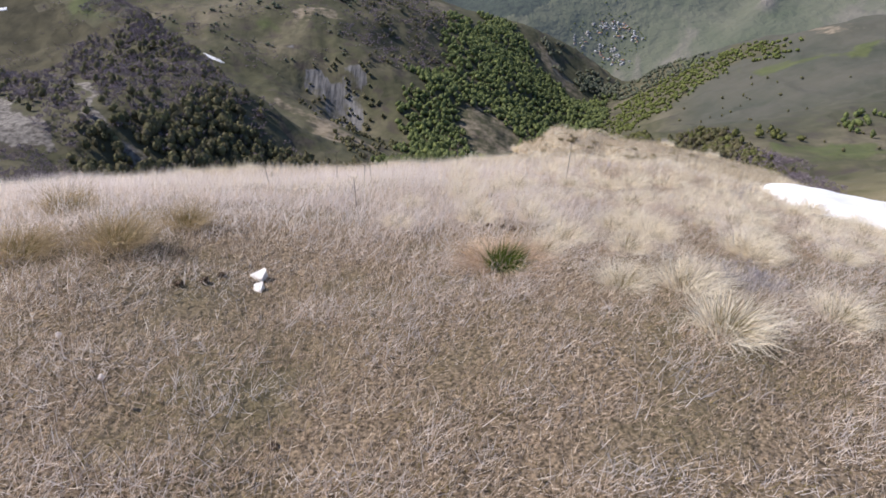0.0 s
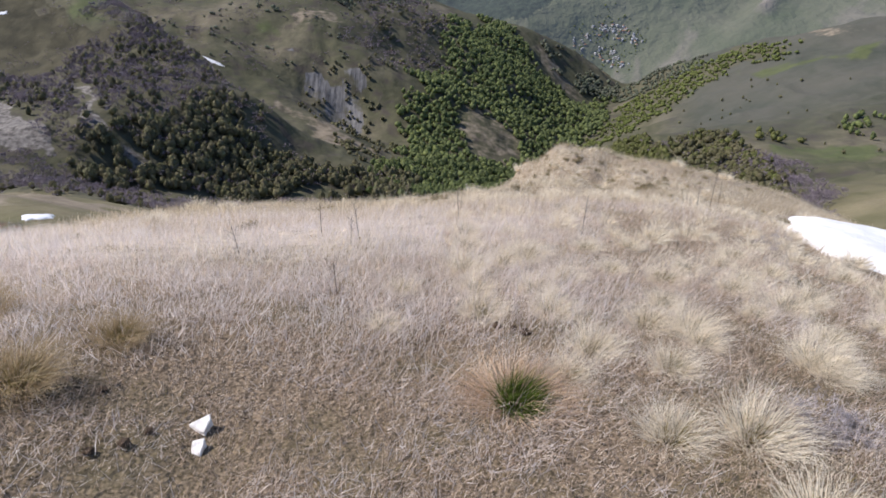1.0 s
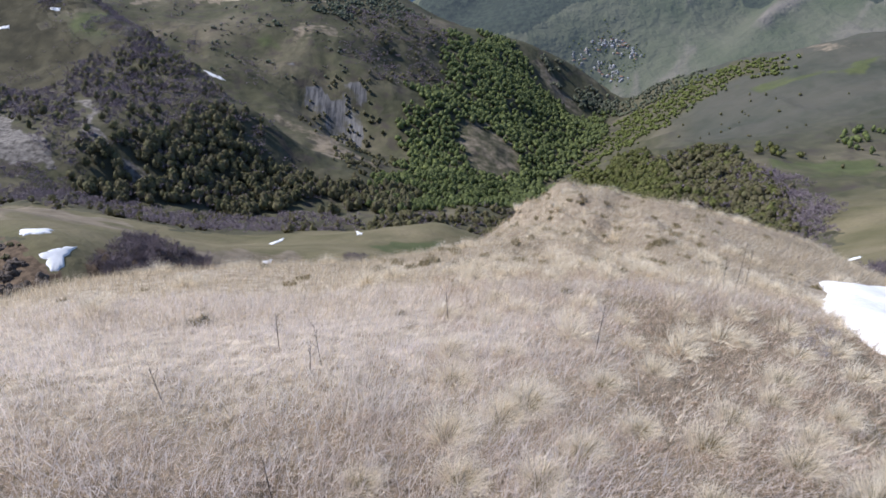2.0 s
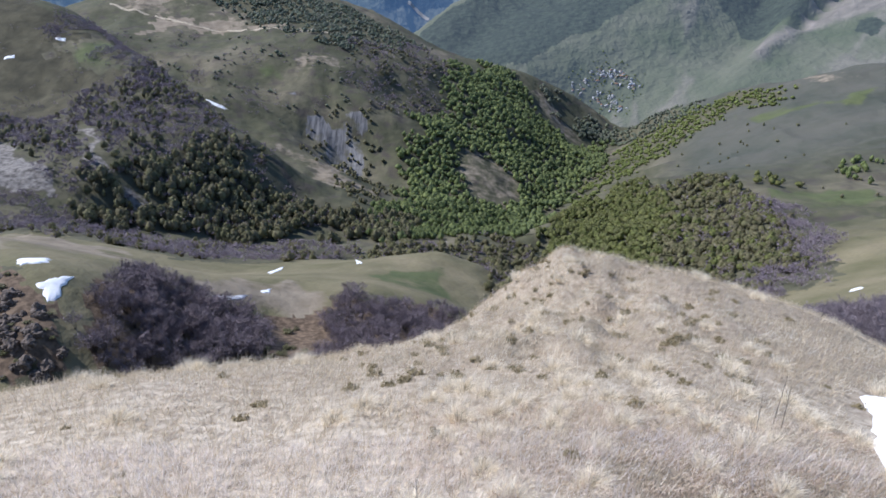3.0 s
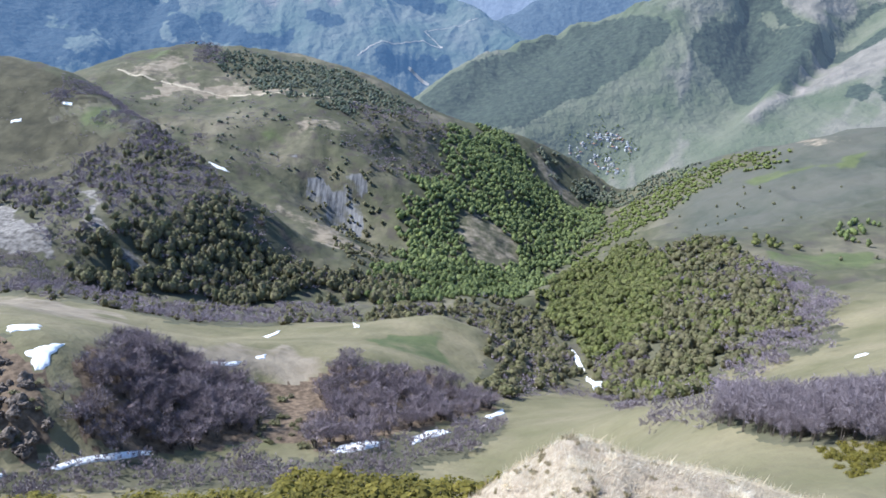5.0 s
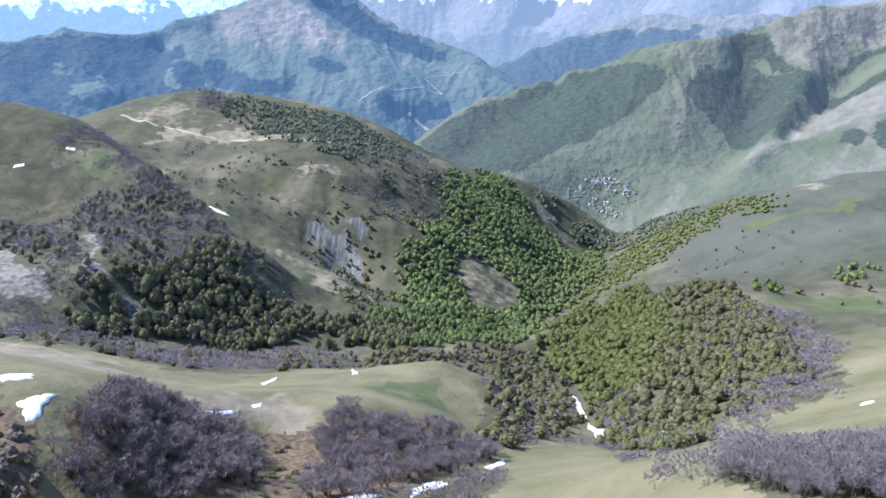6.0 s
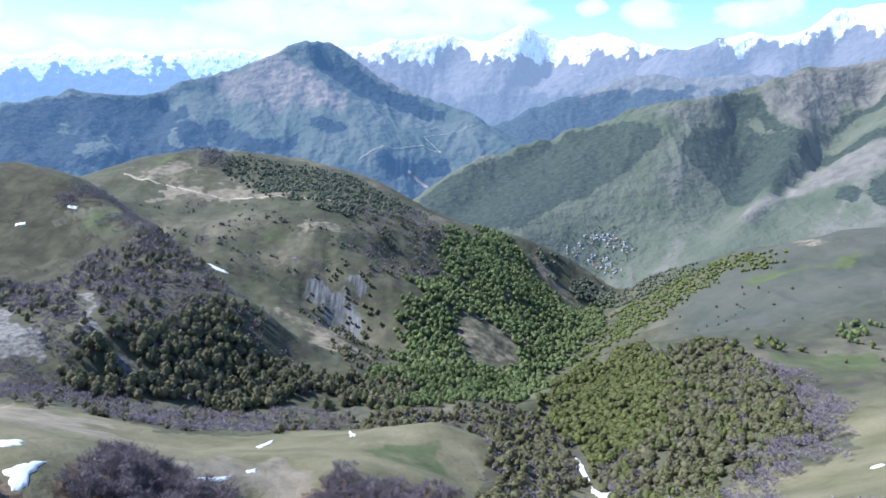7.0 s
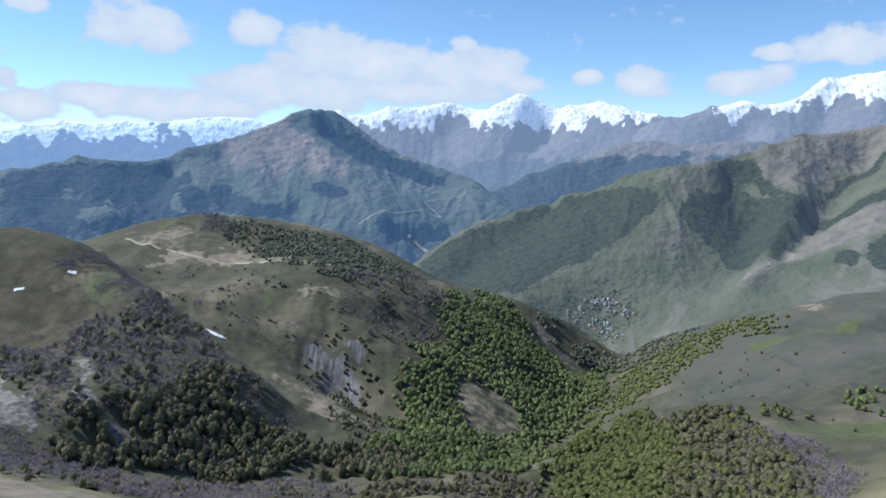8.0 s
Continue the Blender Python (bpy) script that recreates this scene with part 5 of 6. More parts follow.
def mound(r, cards_n, size):
    """A low evergreen cushion, half a metre of leaf rosettes over a woody core."""
    c = Piece()
    for k in range(7):
        a, d = k * 2.4, 0.16 * math.sqrt(k)
        m = np.array((d * math.cos(a), d * math.sin(a), 0.16 + 0.1 * r.rand()))
        c.add(*octa(m, 0.2, r))
        n = unit(r.normal(size=(cards_n, 3)) + (0.4 * math.cos(a), 0.4 * math.sin(a), 0.8))
        c.add(*cards(m + n * 0.24 * r.uniform(0.75, 1.2, (cards_n, 1)), n, size, r))
    return c


MOUNDS = [(mound(r_, 30, 0.046), leafy_trunk(r_)) for _ in range(4)]
group_of("evergreen_shrub", "low yellow-green evergreen shrub on the dry slope", "shrub", "evergreen shrubs below the knoll", scatter("mat_west", 120, 0.0, "", 60), MOUNDS, (1.0, 1.9), (LEAF_MAT, BARK), 61, (1.6, 2.3))
group_of("evergreen_shrub", "low yellow-green evergreen shrub on the dry slope", "shrub", "evergreen shrubs below the knoll", scatter("mat_mid", 70, 0.0, "", 62), MOUNDS, (1.0, 1.8), (LEAF_MAT, BARK), 63, (1.6, 2.2))
group_of("evergreen_shrub", "low yellow-green evergreen shrub on the dry slope", "shrub", "evergreen shrubs below the knoll", scatter("mat_east", 40, 0.0, "", 64), MOUNDS, (1.0, 1.8), (LEAF_MAT, BARK), 65, (1.6, 2.2))
group_of("evergreen_shrub", "small dark evergreen shrub on the bare bank", "shrub", "shrubs on the bare bank", scatter("bank_bare", 34, 0.35, "", 66, 1.0), MOUNDS, (2.2, 4.5), (LEAF_DARK, BARK), 67, (1.0, 1.5))
group_of("evergreen_shrub", "dark evergreen shrub among crag rocks", "shrub", "shrubs on the crag", scatter("crag", 40, 0.3, "", 68, 1.0), MOUNDS, (1.4, 2.8), (LEAF_DARK, BARK), 69, (1.0, 1.5))

# ---- lying snow ----
def snow_patch(zone, label, thick, n=14, share=0.012):
    """A drift draped on the ground: domed, thin at its ragged edge."""
    p = np.array(ZONES[zone], float)
    c = p.mean(0)
    k = np.linspace(0, len(p), 72, endpoint=False)
    i = k.astype(int)
    f = (k - i)[:, None]
    q = p[i] * (1 - f) + p[(i + 1) % len(p)] * f
    for _ in range(3):
        q = 0.25 * np.roll(q, 1, 0) + 0.5 * q + 0.25 * np.roll(q, -1, 0)
    size = np.sqrt(((q - c) ** 2).sum(1)).mean()
    wob = fractal(q[:, 0], q[:, 1], size * 0.45, 5)[:, None] - 0.5
    q = q + (q - c) * wob * (0.5 if size < 3 or thick < 0.4 else 0.9)
    s = np.linspace(0, 1, n)
    x = c[0] + (q[:, 0] - c[0])[:, None] * s
    y = c[1] + (q[:, 1] - c[1])[:, None] * s
    dome = thick * np.sqrt(np.clip(1 - s ** 4, 0, 1))[None] * (0.7 + 0.6 * fractal(x, y, size * 0.5, 3))
    z = height(x, y) + dome - 0.12 * thick * (s ** 8)[None]
    me = mesh_of("snow_patch", np.stack([x, y, z], -1).reshape(-1, 3), quads(len(q), n, True), SNOW, True)
    tagged(new("snow_patch", me), label, "snow patch", "lying snow")


snow_patch("snow_near", "large white snow patch melting on dry grass", 0.3, 40)
for zone in ("snow_bush", "snow_corner"):
    snow_patch(zone, "white snow patch beside the leafless shrubs", 0.7)
for zone in ("snow_mid", "snow_bit", "snow_bit2", "snow_notch"):
    snow_patch(zone, "small snow patch on the saddle meadow", 0.5)
for zone in ("snow_far", "snow_hill", "snow_hill2", "snow_far_right"):
    snow_patch(zone, "small snow patch on the far slope", 0.7)
for zone in ("snow_gully_low", "snow_gully_top"):
    snow_patch(zone, "white snow tongue in the stream gully", 1.5)
for zone in ("snow_foot_a", "snow_foot_b", "snow_foot_c", "snow_foot_d", "snow_foot_e"):
    snow_patch(zone, "long snow bank along the stream bed", 0.8)

# ---- village ----
ROOF_GREY = plain("roof_grey", (0.30, 0.33, 0.37), (0.48, 0.5, 0.54), 0.3, 0.5)
ROOF_RUST = plain("roof_rust", (0.25, 0.14, 0.09), (0.36, 0.22, 0.15), 0.3, 0.7)
WALL_PALE = plain("wall_pale", (0.36, 0.36, 0.36), (0.5, 0.5, 0.49), 0.2)


def house(w, d, h, roof_mat):
    body = bmesh.new()
    bmesh.ops.create_cube(body, size=1, matrix=Matrix.Translation((0, 0, h / 2 - 1)) @ Matrix.Diagonal((w, d, h + 2, 1)))
    me = bpy.data.meshes.new("wall")
    body.to_mesh(me)
    me.materials.append(WALL_PALE)
    e, t = 0.5, 0.25
    x, y, rise = w / 2 + e, d / 2 + e, 0.33 * d
    v = [(-x, -y, h), (x, -y, h), (x, 0, h + rise), (-x, 0, h + rise), (-x, y, h), (x, y, h)]
    v += [(a, b, c - t) for a, b, c in v]
    f = [(0, 1, 2, 3), (3, 2, 5, 4), (7, 6, 9, 8), (8, 9, 10, 11), (0, 6, 7, 1), (4, 5, 11, 10), (0, 3, 9, 6), (3, 4, 10, 9), (1, 7, 8, 2), (2, 8, 11, 5)]
    return me, mesh_of("roof", np.array(v), np.array(f), roof_mat)


hr = np.random.RandomState(70)
HOUSES = [house(w, d, h, m) for w, d, h, m in ((12, 9, 5, ROOF_GREY), (9, 8, 6, ROOF_GREY), (14, 8, 4, ROOF_RUST), (8, 7, 4, WALL_PALE))]


def top_of(x, y):
    return np.maximum(height(x, y), village_slope(x, y))


for zone, count in (("village", 74), ("village_low", 34)):
    hxs, hys, _ = scatter(zone, count, 0.0, "", 70 + count, 6.0)
    for hx, hy, hz in zip(hxs, hys, top_of(hxs, hys)):
        wall, roof = HOUSES[hr.randint(4)]
        ob = new("house")
        ob.matrix_world = Matrix.LocRotScale((hx, hy, hz), Euler((0, 0, hr.uniform(0, 3.1))), (hr.uniform(0.6, 1.0),) * 3)
        tagged(ob, "small pale village house with a pitched roof", "house", "village houses")
        part("wall", wall, ob)
        part("roof", roof, ob)

for zone, count in (("village", 130), ("village_low", 60)):
    vx, vy, _ = scatter(zone, count, 0.0, "", 170 + count, 22.0)
    stand("woodland", "orchard trees between the village houses", (vx, vy, top_of(vx, vy)), SMALL, (5, 9), (LEAF_GREEN, BARK), 72)

# ---- the knoll's dry grass ----
def blades(x, y, z, length, width, lean, r, segs=2, droop=0.35):
    """Single blades, each a tapering bent strip."""
    n = len(x)
    root = np.stack([x, y, z], -1)
    a = r.uniform(0, 6.3, n)
    out = np.stack([np.cos(a), np.sin(a), np.zeros(n)], -1) * r.uniform(0.1, 1.0, (n, 1)) * lean[:, None] + np.array((0.28, -0.12, 0)) * lean[:, None]
    up = unit(out + (0, 0, 1.0))
    side = unit(np.cross(up, r.normal(size=(n, 3)))) * width[:, None] / 2
    mid = root + up * length[:, None] * 0.55
    tip = root + unit(up + out * droop) * length[:, None]
    if segs == 1:
        return np.stack([root - side, root + side, tip], 1).reshape(-1, 3), [np.arange(3 * n).reshape(-1, 3)]
    v = np.stack([root - side, root + side, mid + side * 0.8, mid - side * 0.8, tip], 1).reshape(-1, 3)
    b = np.arange(n)[:, None] * 5
    return v, [b + np.array((0, 1, 2, 3)), b + np.array((3, 2, 4))]


def sward(label, lo, hi, count, length, width, lean, mat, seed, segs, keep, gap=0.0, patch=0.6):
    r = np.random.RandomState(seed)
    x, y = r.uniform(lo[0], hi[0], count), r.uniform(lo[1], hi[1], count)
    ok = keep(x, y) & (inside(ZONES["snow_near"], x, y) == 0)
    ok &= fractal(x, y, patch, 3) + 0.25 * r.rand(count) > gap
    x, y = x[ok], y[ok]
    n = len(x)
    tall = 0.55 + 0.9 * fractal(x + 40, y, 0.9, 3)
    v, f = blades(x, y, height(x, y) - 0.012, r.uniform(*length, n) * tall, r.uniform(*width, n), lean * r.uniform(0.5, 1.5, n), r, segs)
    return tagged(new("dry_grass", mesh_of("dry_grass", v, f, mat)), label, "grass", kind="stuff")


def in_view(x, y):
    return np.abs(x - 0.6) < 1.6 + 0.78 * np.maximum(y, 0)


def open_turf(x, y):
    """How far the place is from the long pale grass of the brow and the western side, 0..1."""
    edge = 5.4 + 4.2 * np.clip((x - 0.3 + 2.4 * (fractal(x + 9, y, 1.7, 3) - 0.5)) / 1.8, 0, 1) + 1.6 * (fractal(x, y, 2.2, 3) - 0.5) * 2
    return np.clip((edge - y) / 1.6, 0, 1) * np.clip((x + 2.6 + 0.25 * y) / 1.2, 0, 1)


def short_here(x, y):
    return in_view(x, y)


def long_here(x, y):
    return in_view(x, y) & (value_noise(x * 31, y * 31) > open_turf(x, y) * 0.93)


sward("short matted straw thatch", (-4.6, 0.2), (5.4, 6.2), 260000, (0.03, 0.10), (0.0022, 0.005), 1.3, THATCH, 80, 1, short_here, 0.50, 0.19)
sward("bleached straw lying over the thatch", (-5, 0.2), (6, 6.5), 120000, (0.06, 0.15), (0.002, 0.0042), 1.5, STRAW, 86, 1, short_here, 0.60, 0.34)
sward("straw thatch between the tussocks", (0, 5.8), (8, 11), 90000, (0.04, 0.12), (0.0035, 0.008), 1.2, THATCH, 87, 1, short_here, 0.5, 0.4)
sward("fine pale dry grass stems", (-8, 2.0), (8, 10), 135000, (0.10, 0.25), (0.003, 0.006), 0.7, STRAW, 81, 1, long_here, 0.36)
sward("greenish blades low in the thatch", (-5, 0.3), (6, 7), 70000, (0.025, 0.075), (0.003, 0.007), 1.2, BLADE_OLIVE, 82, 1, short_here, 0.60, 0.7)
sward("pale dry grass over the knoll", (-16, 8.5), (13, 27), 185000, (0.09, 0.24), (0.004, 0.010), 0.7, STRAW_DULL, 83, 1, in_view, 0.36, 1.2)
sward("golden dry grass over the knoll", (-14, 6), (13, 26), 70000, (0.10, 0.24), (0.004, 0.009), 0.8, STRAW_GOLD, 84, 1, in_view, 0.56, 1.4)
sward("dry grass on the slope below the knoll", (-30, 22), (16, 52), 46000, (0.2, 0.45), (0.02, 0.045), 0.8, STRAW_DULL, 85, 1, lambda x, y: (cover("mat_west mat_mid", x, y, 0.01) == 0), 0.42, 2.0)


def tussock(seed, dead, green, tall=0.46, fan=1.15, skin=STRAW_GOLD):
    r = np.random.RandomState(seed)

    def tuft(n, rad, lo, hi, width, lean):
        a, d = r.uniform(0, 6.3, n), rad * np.sqrt(r.rand(n))
        root = np.stack([d * np.cos(a), d * np.sin(a), np.full(n, -0.03)], -1)
        way = unit(np.stack([np.cos(a), np.sin(a), 0 * a], -1) * (lean * (0.2 + d / rad) * r.uniform(0.5, 1.2, n))[:, None] + (0.22, -0.08, 1.0))
        size = r.uniform(lo, hi, (n, 1))
        side = unit(np.cross(way, r.normal(size=(n, 3)))) * width / 2
        m1 = root + way * size * 0.5
        tip = m1 + unit(way + (0.25, -0.05, -0.55) + 0.3 * r.normal(size=(n, 3))) * size * 0.55
        v = np.stack([root - side, root + side, m1 + side * 0.8, m1 - side * 0.8, tip], 1).reshape(-1, 3)
        b = np.arange(n)[:, None] * 5
        return v, [b + np.array((0, 1, 2, 3)), b + np.array((3, 2, 4))]
    v, f = tuft(dead, 0.14, tall * 0.45, tall, 0.003 if dead > 500 else 0.007, fan)
    return mesh_of("dead_leaves", v, f, skin), (tuft(green, 0.075, tall * (0.55 if green > 300 else 0.3), tall * (0.85 if green > 300 else 0.6), 0.006, 0.7) if green else None)


TUSSOCKS = []
for seed, dead, green, skin in ((1, 820, 80, STRAW_GOLD), (2, 740, 110, STRAW_GOLD), (3, 860, 70, STRAW_GOLD), (4, 760, 100, STRAW_GOLD), (5, 380, 36, STRAW_GOLD), (6, 340, 46, STRAW_GOLD), (7, 400, 30, STRAW_GOLD), (8, 360, 40, STRAW_GOLD),
                                (11, 900, 200, STRAW_BROWN), (12, 1000, 240, STRAW_BROWN)):
    dm, g = tussock(seed, dead, green, 0.46, 1.3, skin)
    TUSSOCKS.append((dm, mesh_of("green_leaves", *g, BLADE_OLIVE)))


def put_tussock(x, y, s, label, k, seed):
    z = float(height(np.array([x]), np.array([y]))[0])
    ob = new("tussock")
    ob.matrix_world = Matrix.LocRotScale((x, y, z), Euler((0, 0, (seed * 1.7) % 0.9 - 0.45)), (s * 0.72, s * 0.72, s * 0.76))
    tagged(ob, label, "grass tussock", "grass tussocks")
    part("dead_leaves", TUSSOCKS[k][0], ob)
    part("green_leaves", TUSSOCKS[k][1], ob, "olive green base blades")


NEAR_TUSSOCKS = [(-2.93, 4.68, 1.2), (-2.06, 3.72, 1.1), (0.91, 4.43, 0.9), (1.32, 4.21, 0.8), (1.65, 4.61, 0.7), (1.11, 3.55, 0.9), (1.53, 3.57, 1.1), (1.52, 2.91, 1.15), (2.32, 4.3, 0.9), (2.35, 3.28, 1), (3.11, 4.52, 0.8), (-2.54, 3.52, 1),
                 (-0.38, 4.74, 0.6), (0.69, 4.09, 0.7), (-1.87, 4.33, 0.9), (0.27, 5.01, 0.9), (0.7, 5.47, 0.8), (1.38, 4.92, 0.9), (1.68, 4.86, 0.9), (2.35, 5.77, 0.8), (2.97, 5.75, 0.9), (0.73, 6.37, 1), (2.27, 4.42, 1), (2.18, 6.36, 0.8), (0.54, 6.17, 0.8),
                 (1.42, 6.08, 0.7), (3.07, 6.53, 0.7), (-0.3, 5.42, 0.6)]
for k, (x, y, s) in enumerate(NEAR_TUSSOCKS):
    if x < -1.5:
        put_tussock(x, y, s, "shaggy brown-gold grass tussock on the brow", 8 + k % 2, k)
    else:
        put_tussock(x, y, s, "pale golden grass tussock with an olive base", k % 4, k)
field = np.random.RandomState(95)
standing = [(x, y) for x, y, _ in NEAR_TUSSOCKS] + [(0.39, 3.85)]
while len(standing) < 105:
    y = field.uniform(4.4, 12.0)
    x = field.uniform(0.1, 0.72 * y)
    if min(math.hypot(x - a, y - b) for a, b in standing) > 0.42 and not inside(ZONES["snow_near"], np.array([x]), np.array([y]))[0]:
        standing.append((x, y))
        put_tussock(x, y, field.uniform(0.6, 0.95), "pale golden grass tussock with an olive base", (len(standing) % 4) + (4 if y > 7.5 else 0), len(standing))
KNOLL_TUSSOCKS = [(3.7, 20.7), (4.0, 16.2), (1.5, 15.1), (2.2, 16.1), (2.2, 14.6), (2.7, 14.2), (1.1, 12.9), (2.0, 12.6), (2.0, 11.9), (4.7, 14.1), (4.7, 13.0), (4.8, 16.5), (3.5, 12.9), (3.1, 11.3), (-0.6, 11.1), (-4.5, 12.3), (0.1, 15.5), (2.0, 16.4), (4.0, 19.1),
                  (5.0, 18.9), (3.3, 19.5), (4.6, 20.9), (4.6, 17.6), (1.0, 15.7), (0.6, 14.5), (3.2, 16.9)]
tr = np.random.RandomState(90)
for k, (x, y) in enumerate(KNOLL_TUSSOCKS + [(tr.uniform(-6, 8), tr.uniform(7, 21)) for _ in range(46)]):
    put_tussock(x, y, tr.uniform(0.7, 1.1), "weathered dry grass tussock on the knoll", 4 + k % 4, k)

# the one fresh green tuft
gd, gg = tussock(9, 1700, 0, 0.44, 3.0, STRAW_RUSSET)[0], tussock(10, 10, 520, 0.27, 2.0)[1]
tuft = new("green_tussock")
tuft.location = (0.39, 3.85, float(height(np.array([0.39]), np.array([3.85]))[0]))
tagged(tuft, "grass tussock with a vivid green centre and straw skirt", "grass tussock", "grass tussocks")
part("dead_leaves", gd, tuft)
part("green_leaves", mesh_of("green_leaves", *gg, BLADE_GREEN), tuft, "fresh vivid green blades")


# ---- stones, clods and stalks ----
def shard(points, mat, name):
    """A broken stone: the hull of a few corners, its edges worn."""
    bm = bmesh.new()
    for p in points:
        bm.verts.new(p)
    bmesh.ops.convex_hull(bm, input=bm.verts)
    for p in bm.verts:
        p.co = Vector((p.co.x * 0.70, p.co.y * 0.82, p.co.z * 0.52))
    bmesh.ops.subdivide_edges(bm, edges=list(bm.edges), cuts=2, use_grid_fill=True)
    for p in bm.verts:
        p.co += 0.007 * noise.noise_vector(p.co * 24)
    bmesh.ops.bevel(bm, geom=[e for e in bm.edges if len(e.link_faces) == 2 and e.calc_face_angle() > 0.5], offset=0.004, segments=2, affect="EDGES", profile=0.5)
    me = bpy.data.meshes.new(name)
    bm.to_mesh(me)
    me.materials.append(mat)
    return me


def set_down(ob, x, y, up=0.0, turn=0.0):
    ob.location = (x, y, float(height(np.array([x]), np.array([y]))[0]) + up)
    ob.rotation_euler = (0, 0, turn)
    return ob


tagged(set_down(new("stone", shard([(-0.085, 0.02, 0.05), (0.06, 0.075, 0.10), (0.05, -0.04, 0.03), (-0.03, 0.06, -0.03), (0.07, 0.06, -0.03), (0.045, -0.05, -0.03), (-0.06, -0.01, -0.03)], STONE_WHITE, "stone")), -1.17, 3.60), "angular white stone lying on dry grass", "stone", "white stones")
tagged(set_down(new("stone", shard([(-0.04, 0.05, 0.04), (0.04, 0.055, 0.05), (0.05, -0.06, 0.02), (-0.01, -0.05, 0.03), (-0.05, 0.05, -0.03), (0.05, 0.05, -0.03), (0.05, -0.07, -0.03), (-0.03, -0.05, -0.03)], STONE_WHITE, "stone")), -1.14, 3.46), "small flat white stone on dry grass", "stone", "white stones")


def lump(seed, size, mat, name, flat=0.6):
    bm = bmesh.new()
    bmesh.ops.create_icosphere(bm, subdivisions=3, radius=size)
    for v in bm.verts:
        v.co *= 1 + 0.7 * noise.noise(v.co / size * 1.3 + Vector((seed * 3.1, 0, 0))) + 0.3 * noise.noise(v.co / size * 4)
        v.co.z *= flat
    me = bpy.data.meshes.new(name)
    bm.to_mesh(me)
    me.materials.append(mat)
    return me


for k, (x, y, s) in enumerate(((0.37, 4.81, 0.03), (0.54, 4.70, 0.035), (-1.43, 3.40, 0.026), (-1.55, 3.33, 0.022), (-1.36, 3.50, 0.02), (-1.71, 3.80, 0.024), (0.47, 4.78, 0.02), (0.95, 3.95, 0.02), (-0.7, 2.0, 0.02))):
    tagged(set_down(new("soil_clod", lump(k, s, CLOD, "soil_clod")), x, y, 0.01, k), "dark clod of turned soil in thatch", "soil clod", "soil clods")

for k, (x, y, h) in enumerate(((4.12, 10.59, 0.75), (4.3, 10.7, 0.6), (3.9, 10.5, 0.5), (-0.82, 7.08, 0.42), (-0.76, 5.3, 0.32), (1.49, 7.57, 0.5), (-0.9, 7.0, 0.3), (-1.3, 7.6, 0.36), (0.2, 8.4, 0.4), (-1.8, 6.4, 0.3))):
    stalk = set_down(new("dry_stalk"), x, y, 0, k)
    tagged(stalk, "thin dead brown flower stalk standing in grass", "dead stalk", "dead stalks")
    v, q = tube((0, 0, -0.02), (0.025, 0.02, h), 0.0045, 0.002)
    part("stem", mesh_of("stem", v, q, BARK), stalk)
    for j in range(6):
        up = h * (0.45 + 0.09 * j)
        v, q = tube((0.02 * up / h, 0.018 * up / h, up), (0.025 + 0.07 * math.cos(j * 2.4), 0.015 + 0.07 * math.sin(j * 2.4), up + 0.07), 0.002, 0.001, 3)
        part("branch", mesh_of("branch", v, q, BARK), stalk)

for k, (x, y) in enumerate(((-1.76, 2.46), (-1.47, 2.22))):
    stem = new("seed_head")
    set_down(stem, x, y)
    tagged(stem, "pale dried seed head on a thin stem", "seed head", "dried seed heads")
    v, q = tube((0, 0, -0.02), (0.01, 0, 0.13), 0.0025, 0.002)
    part("stem", mesh_of("stem", v, q, STRAW), stem)
    hd = part("head", lump(k + 20, 0.012, STRAW, "head", 1.0), stem)
    hd.location = (0.01, 0, 0.135)

hx = bare_crown(np.random.RandomState(33), 16, 420, 0.62)
hv, hq, ht = hx.arrays()
for k, (x, y, s) in enumerate(((1.9, 3.72, 0.34), (2.05, 3.62, 0.3), (1.85, 3.55, 0.26), (-2.9, 3.6, 0.3), (3.9, 8.3, 0.35), (4.4, 8.9, 0.35))):
    hm = mesh_of("dwarf_shrub", hv * (s, s, s * 0.55) - (0, 0, 0.06), [hq, ht], HEATHER)
    tagged(set_down(new("dwarf_shrub", hm), x, y, 0, k * 1.3), "low grey leafless dwarf shrub in dry grass", "dwarf shrub", "dwarf shrubs")

# ---- tussock bases on the knoll, drawn as olive-brown mounds ----
BASE_SHAPES = [mound(np.random.RandomState(100 + k), 16, 0.07) for k in range(3)]
BASE_MESH = [mesh_of("cushion_plant", *(lambda a: (a[0], [a[1], a[2]]))(c.arrays()), BASE_SHADE) for c in BASE_SHAPES]
cr = np.random.RandomState(101)
for k in range(270):
    x, y = (cr.normal(2.6, 2.0), cr.uniform(12, 22.8)) if k < 225 else (cr.uniform(-7, 7), cr.uniform(8, 18))
    s = cr.uniform(0.09, 0.19)
    ob = new("cushion_plant", BASE_MESH[k % 3])
    ob.matrix_world = Matrix.LocRotScale((x, y, float(height(np.array([x]), np.array([y]))[0]) - 0.02), Euler((0, 0, k)), (s * 1.3, s * 1.3, s))
    tagged(ob, "small olive-brown cushion plant among dry grass", "cushion plant", "cushion plants on the knoll")

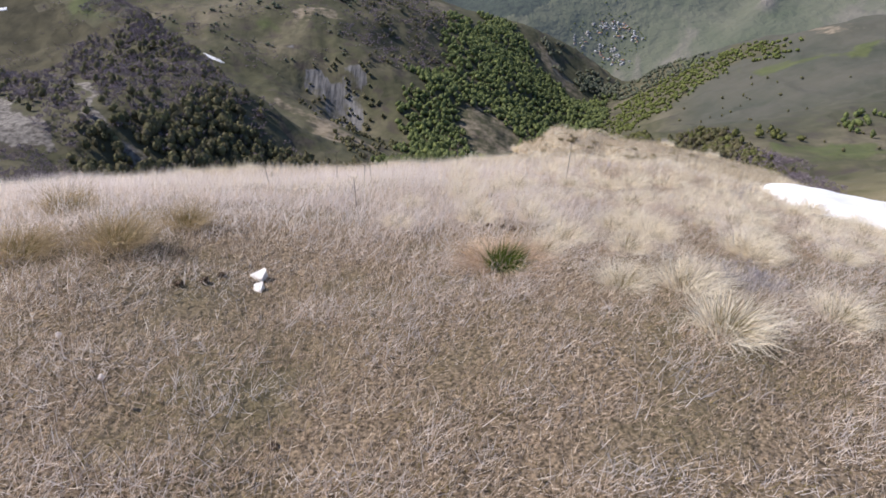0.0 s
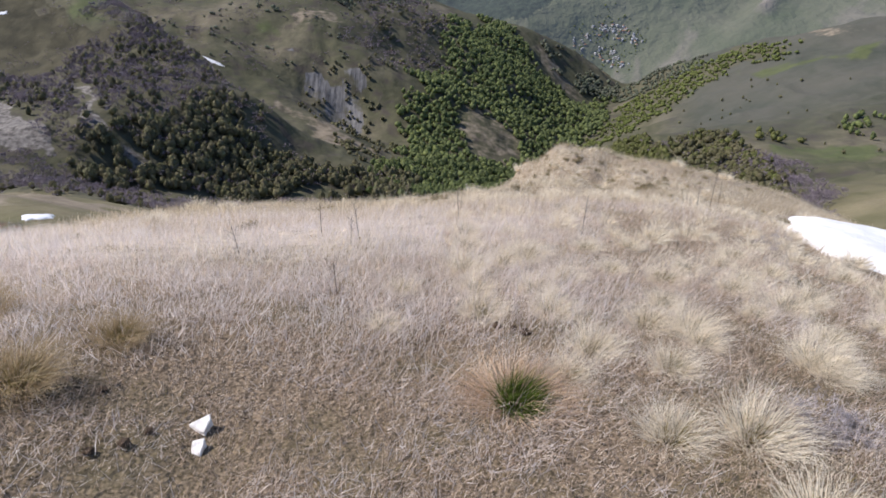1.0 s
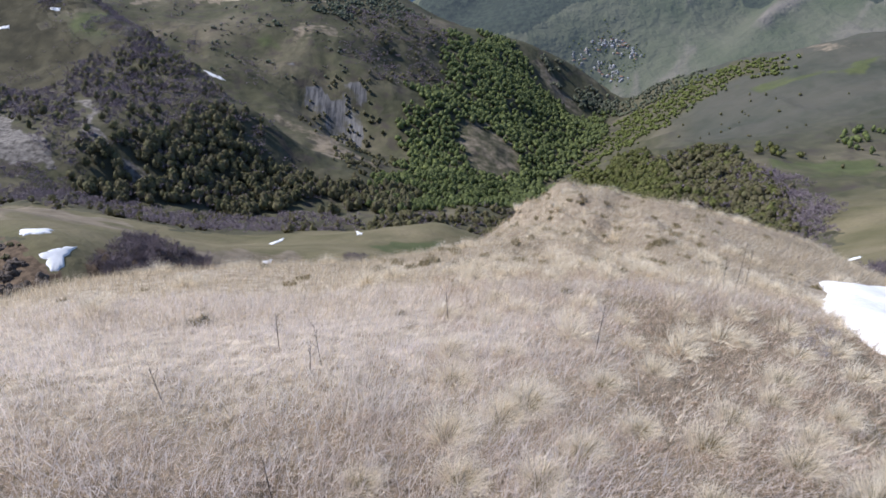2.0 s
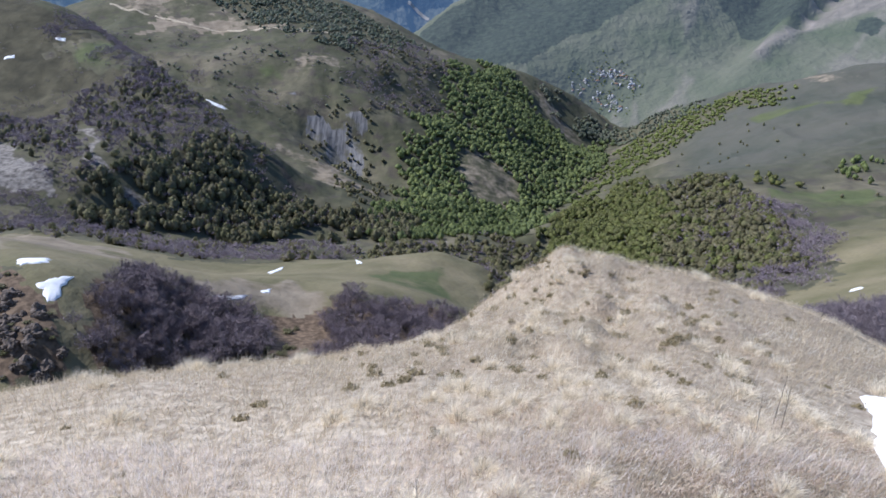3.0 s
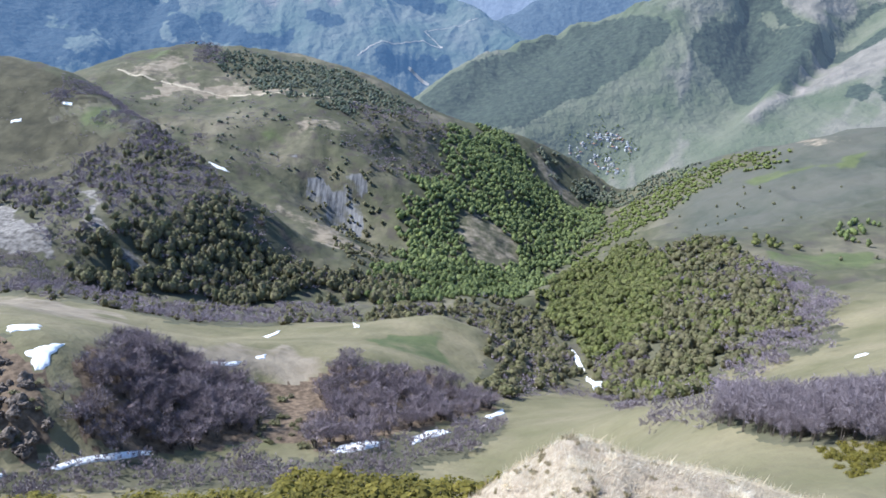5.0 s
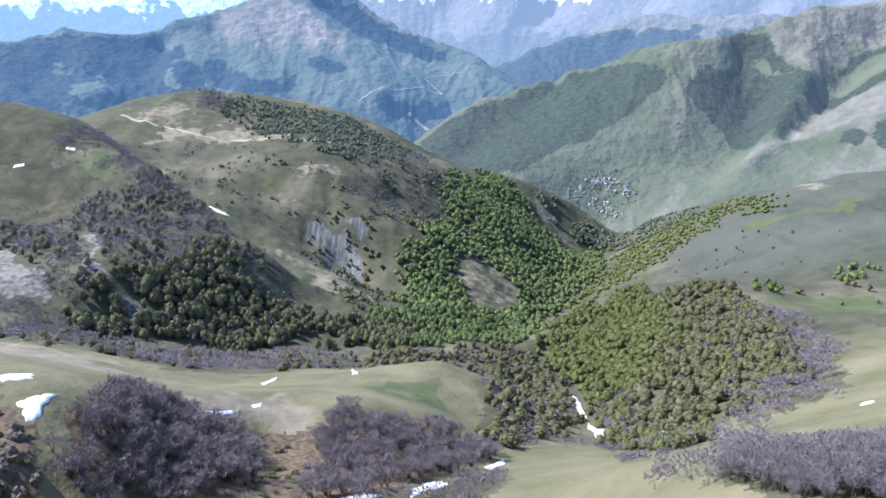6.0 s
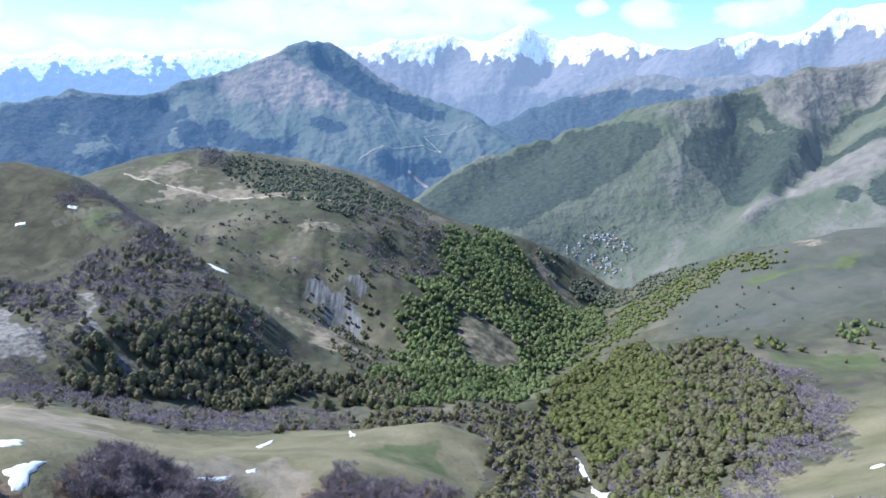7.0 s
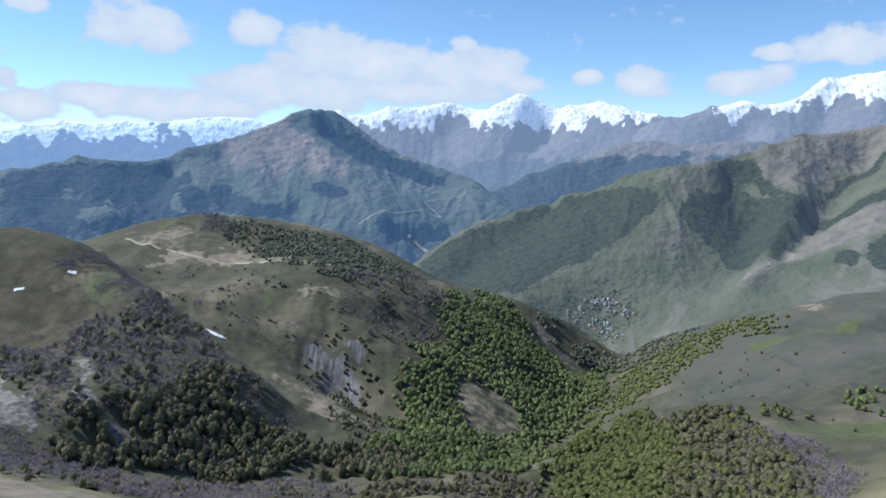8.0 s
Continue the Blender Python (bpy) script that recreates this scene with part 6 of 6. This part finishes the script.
# ---- rocks of the western crag ----
CRAG_MESH = [lump(60 + k, 1.0, CRAG, "boulder", 0.8) for k in range(4)]
bx, by, bz = scatter("crag", 60, 0.0, "", 102, 1.5)
for k in range(len(bx)):
    s = cr.uniform(0.8, 3.2)
    ob = new("boulder", CRAG_MESH[k % 4])
    ob.matrix_world = Matrix.LocRotScale((bx[k], by[k], bz[k]), Euler((cr.uniform(-0.5, 0.5), cr.uniform(-0.5, 0.5), k)), (s, s * cr.uniform(0.6, 1), s))
    tagged(ob, "dark brown weathered crag boulder", "boulder", "crag boulders")

# ---- pale tracks and scars on the far mountain ----
TRACK = plain("track", (0.30, 0.29, 0.28), (0.44, 0.42, 0.40), 0.05)


def draped_strip(name, label, line, width, rise, f, mat):
    p = np.array(line, float)
    k = np.linspace(0, len(p) - 1, 12 * (len(p) - 1) + 1)
    x, y = np.interp(k, np.arange(len(p)), p[:, 0]), np.interp(k, np.arange(len(p)), p[:, 1])
    d = unit(np.stack([np.gradient(x), np.gradient(y)], -1))
    w = width * (0.5 + fractal(x, y, 60, 2))[:, None]
    rows = [np.stack([x, y], -1) + np.stack([-d[:, 1], d[:, 0]], -1) * w * s for s in (-0.5, -0.17, 0.17, 0.5)]
    g = np.stack(rows, 1)
    z = f(g[..., 0], g[..., 1]) + rise
    me = mesh_of(name, np.concatenate([g, z[..., None]], -1).reshape(-1, 3), quads(len(x), 4), mat, True)
    tagged(new(name, me), label, "track", kind="structure")


draped_strip("road", "pale road winding up the far mountain", [(-417, 3414), (-330, 3470), (-239, 3512), (-111, 3610), (-6, 3600), (-98, 3697), (24, 3800), (186, 3880)], 5, 3, peak_slope, TRACK)
draped_strip("road", "pale quarry scar above the far river", [(-171, 3421), (-134, 3410), (-71, 3383)], 14, 5, peak_slope, TRACK)
draped_strip("road", "pale dirt track along the ridge shoulder", [(-916, 1969), (-842, 1924), (-754, 1897), (-665, 1858), (-583, 1839), (-502, 1820), (-417, 1780), (-341, 1765), (-284, 1774)], 9, 0.6, height, plain("ridge_track", (0.34, 0.29, 0.21), (0.46, 0.40, 0.30), 0.2))
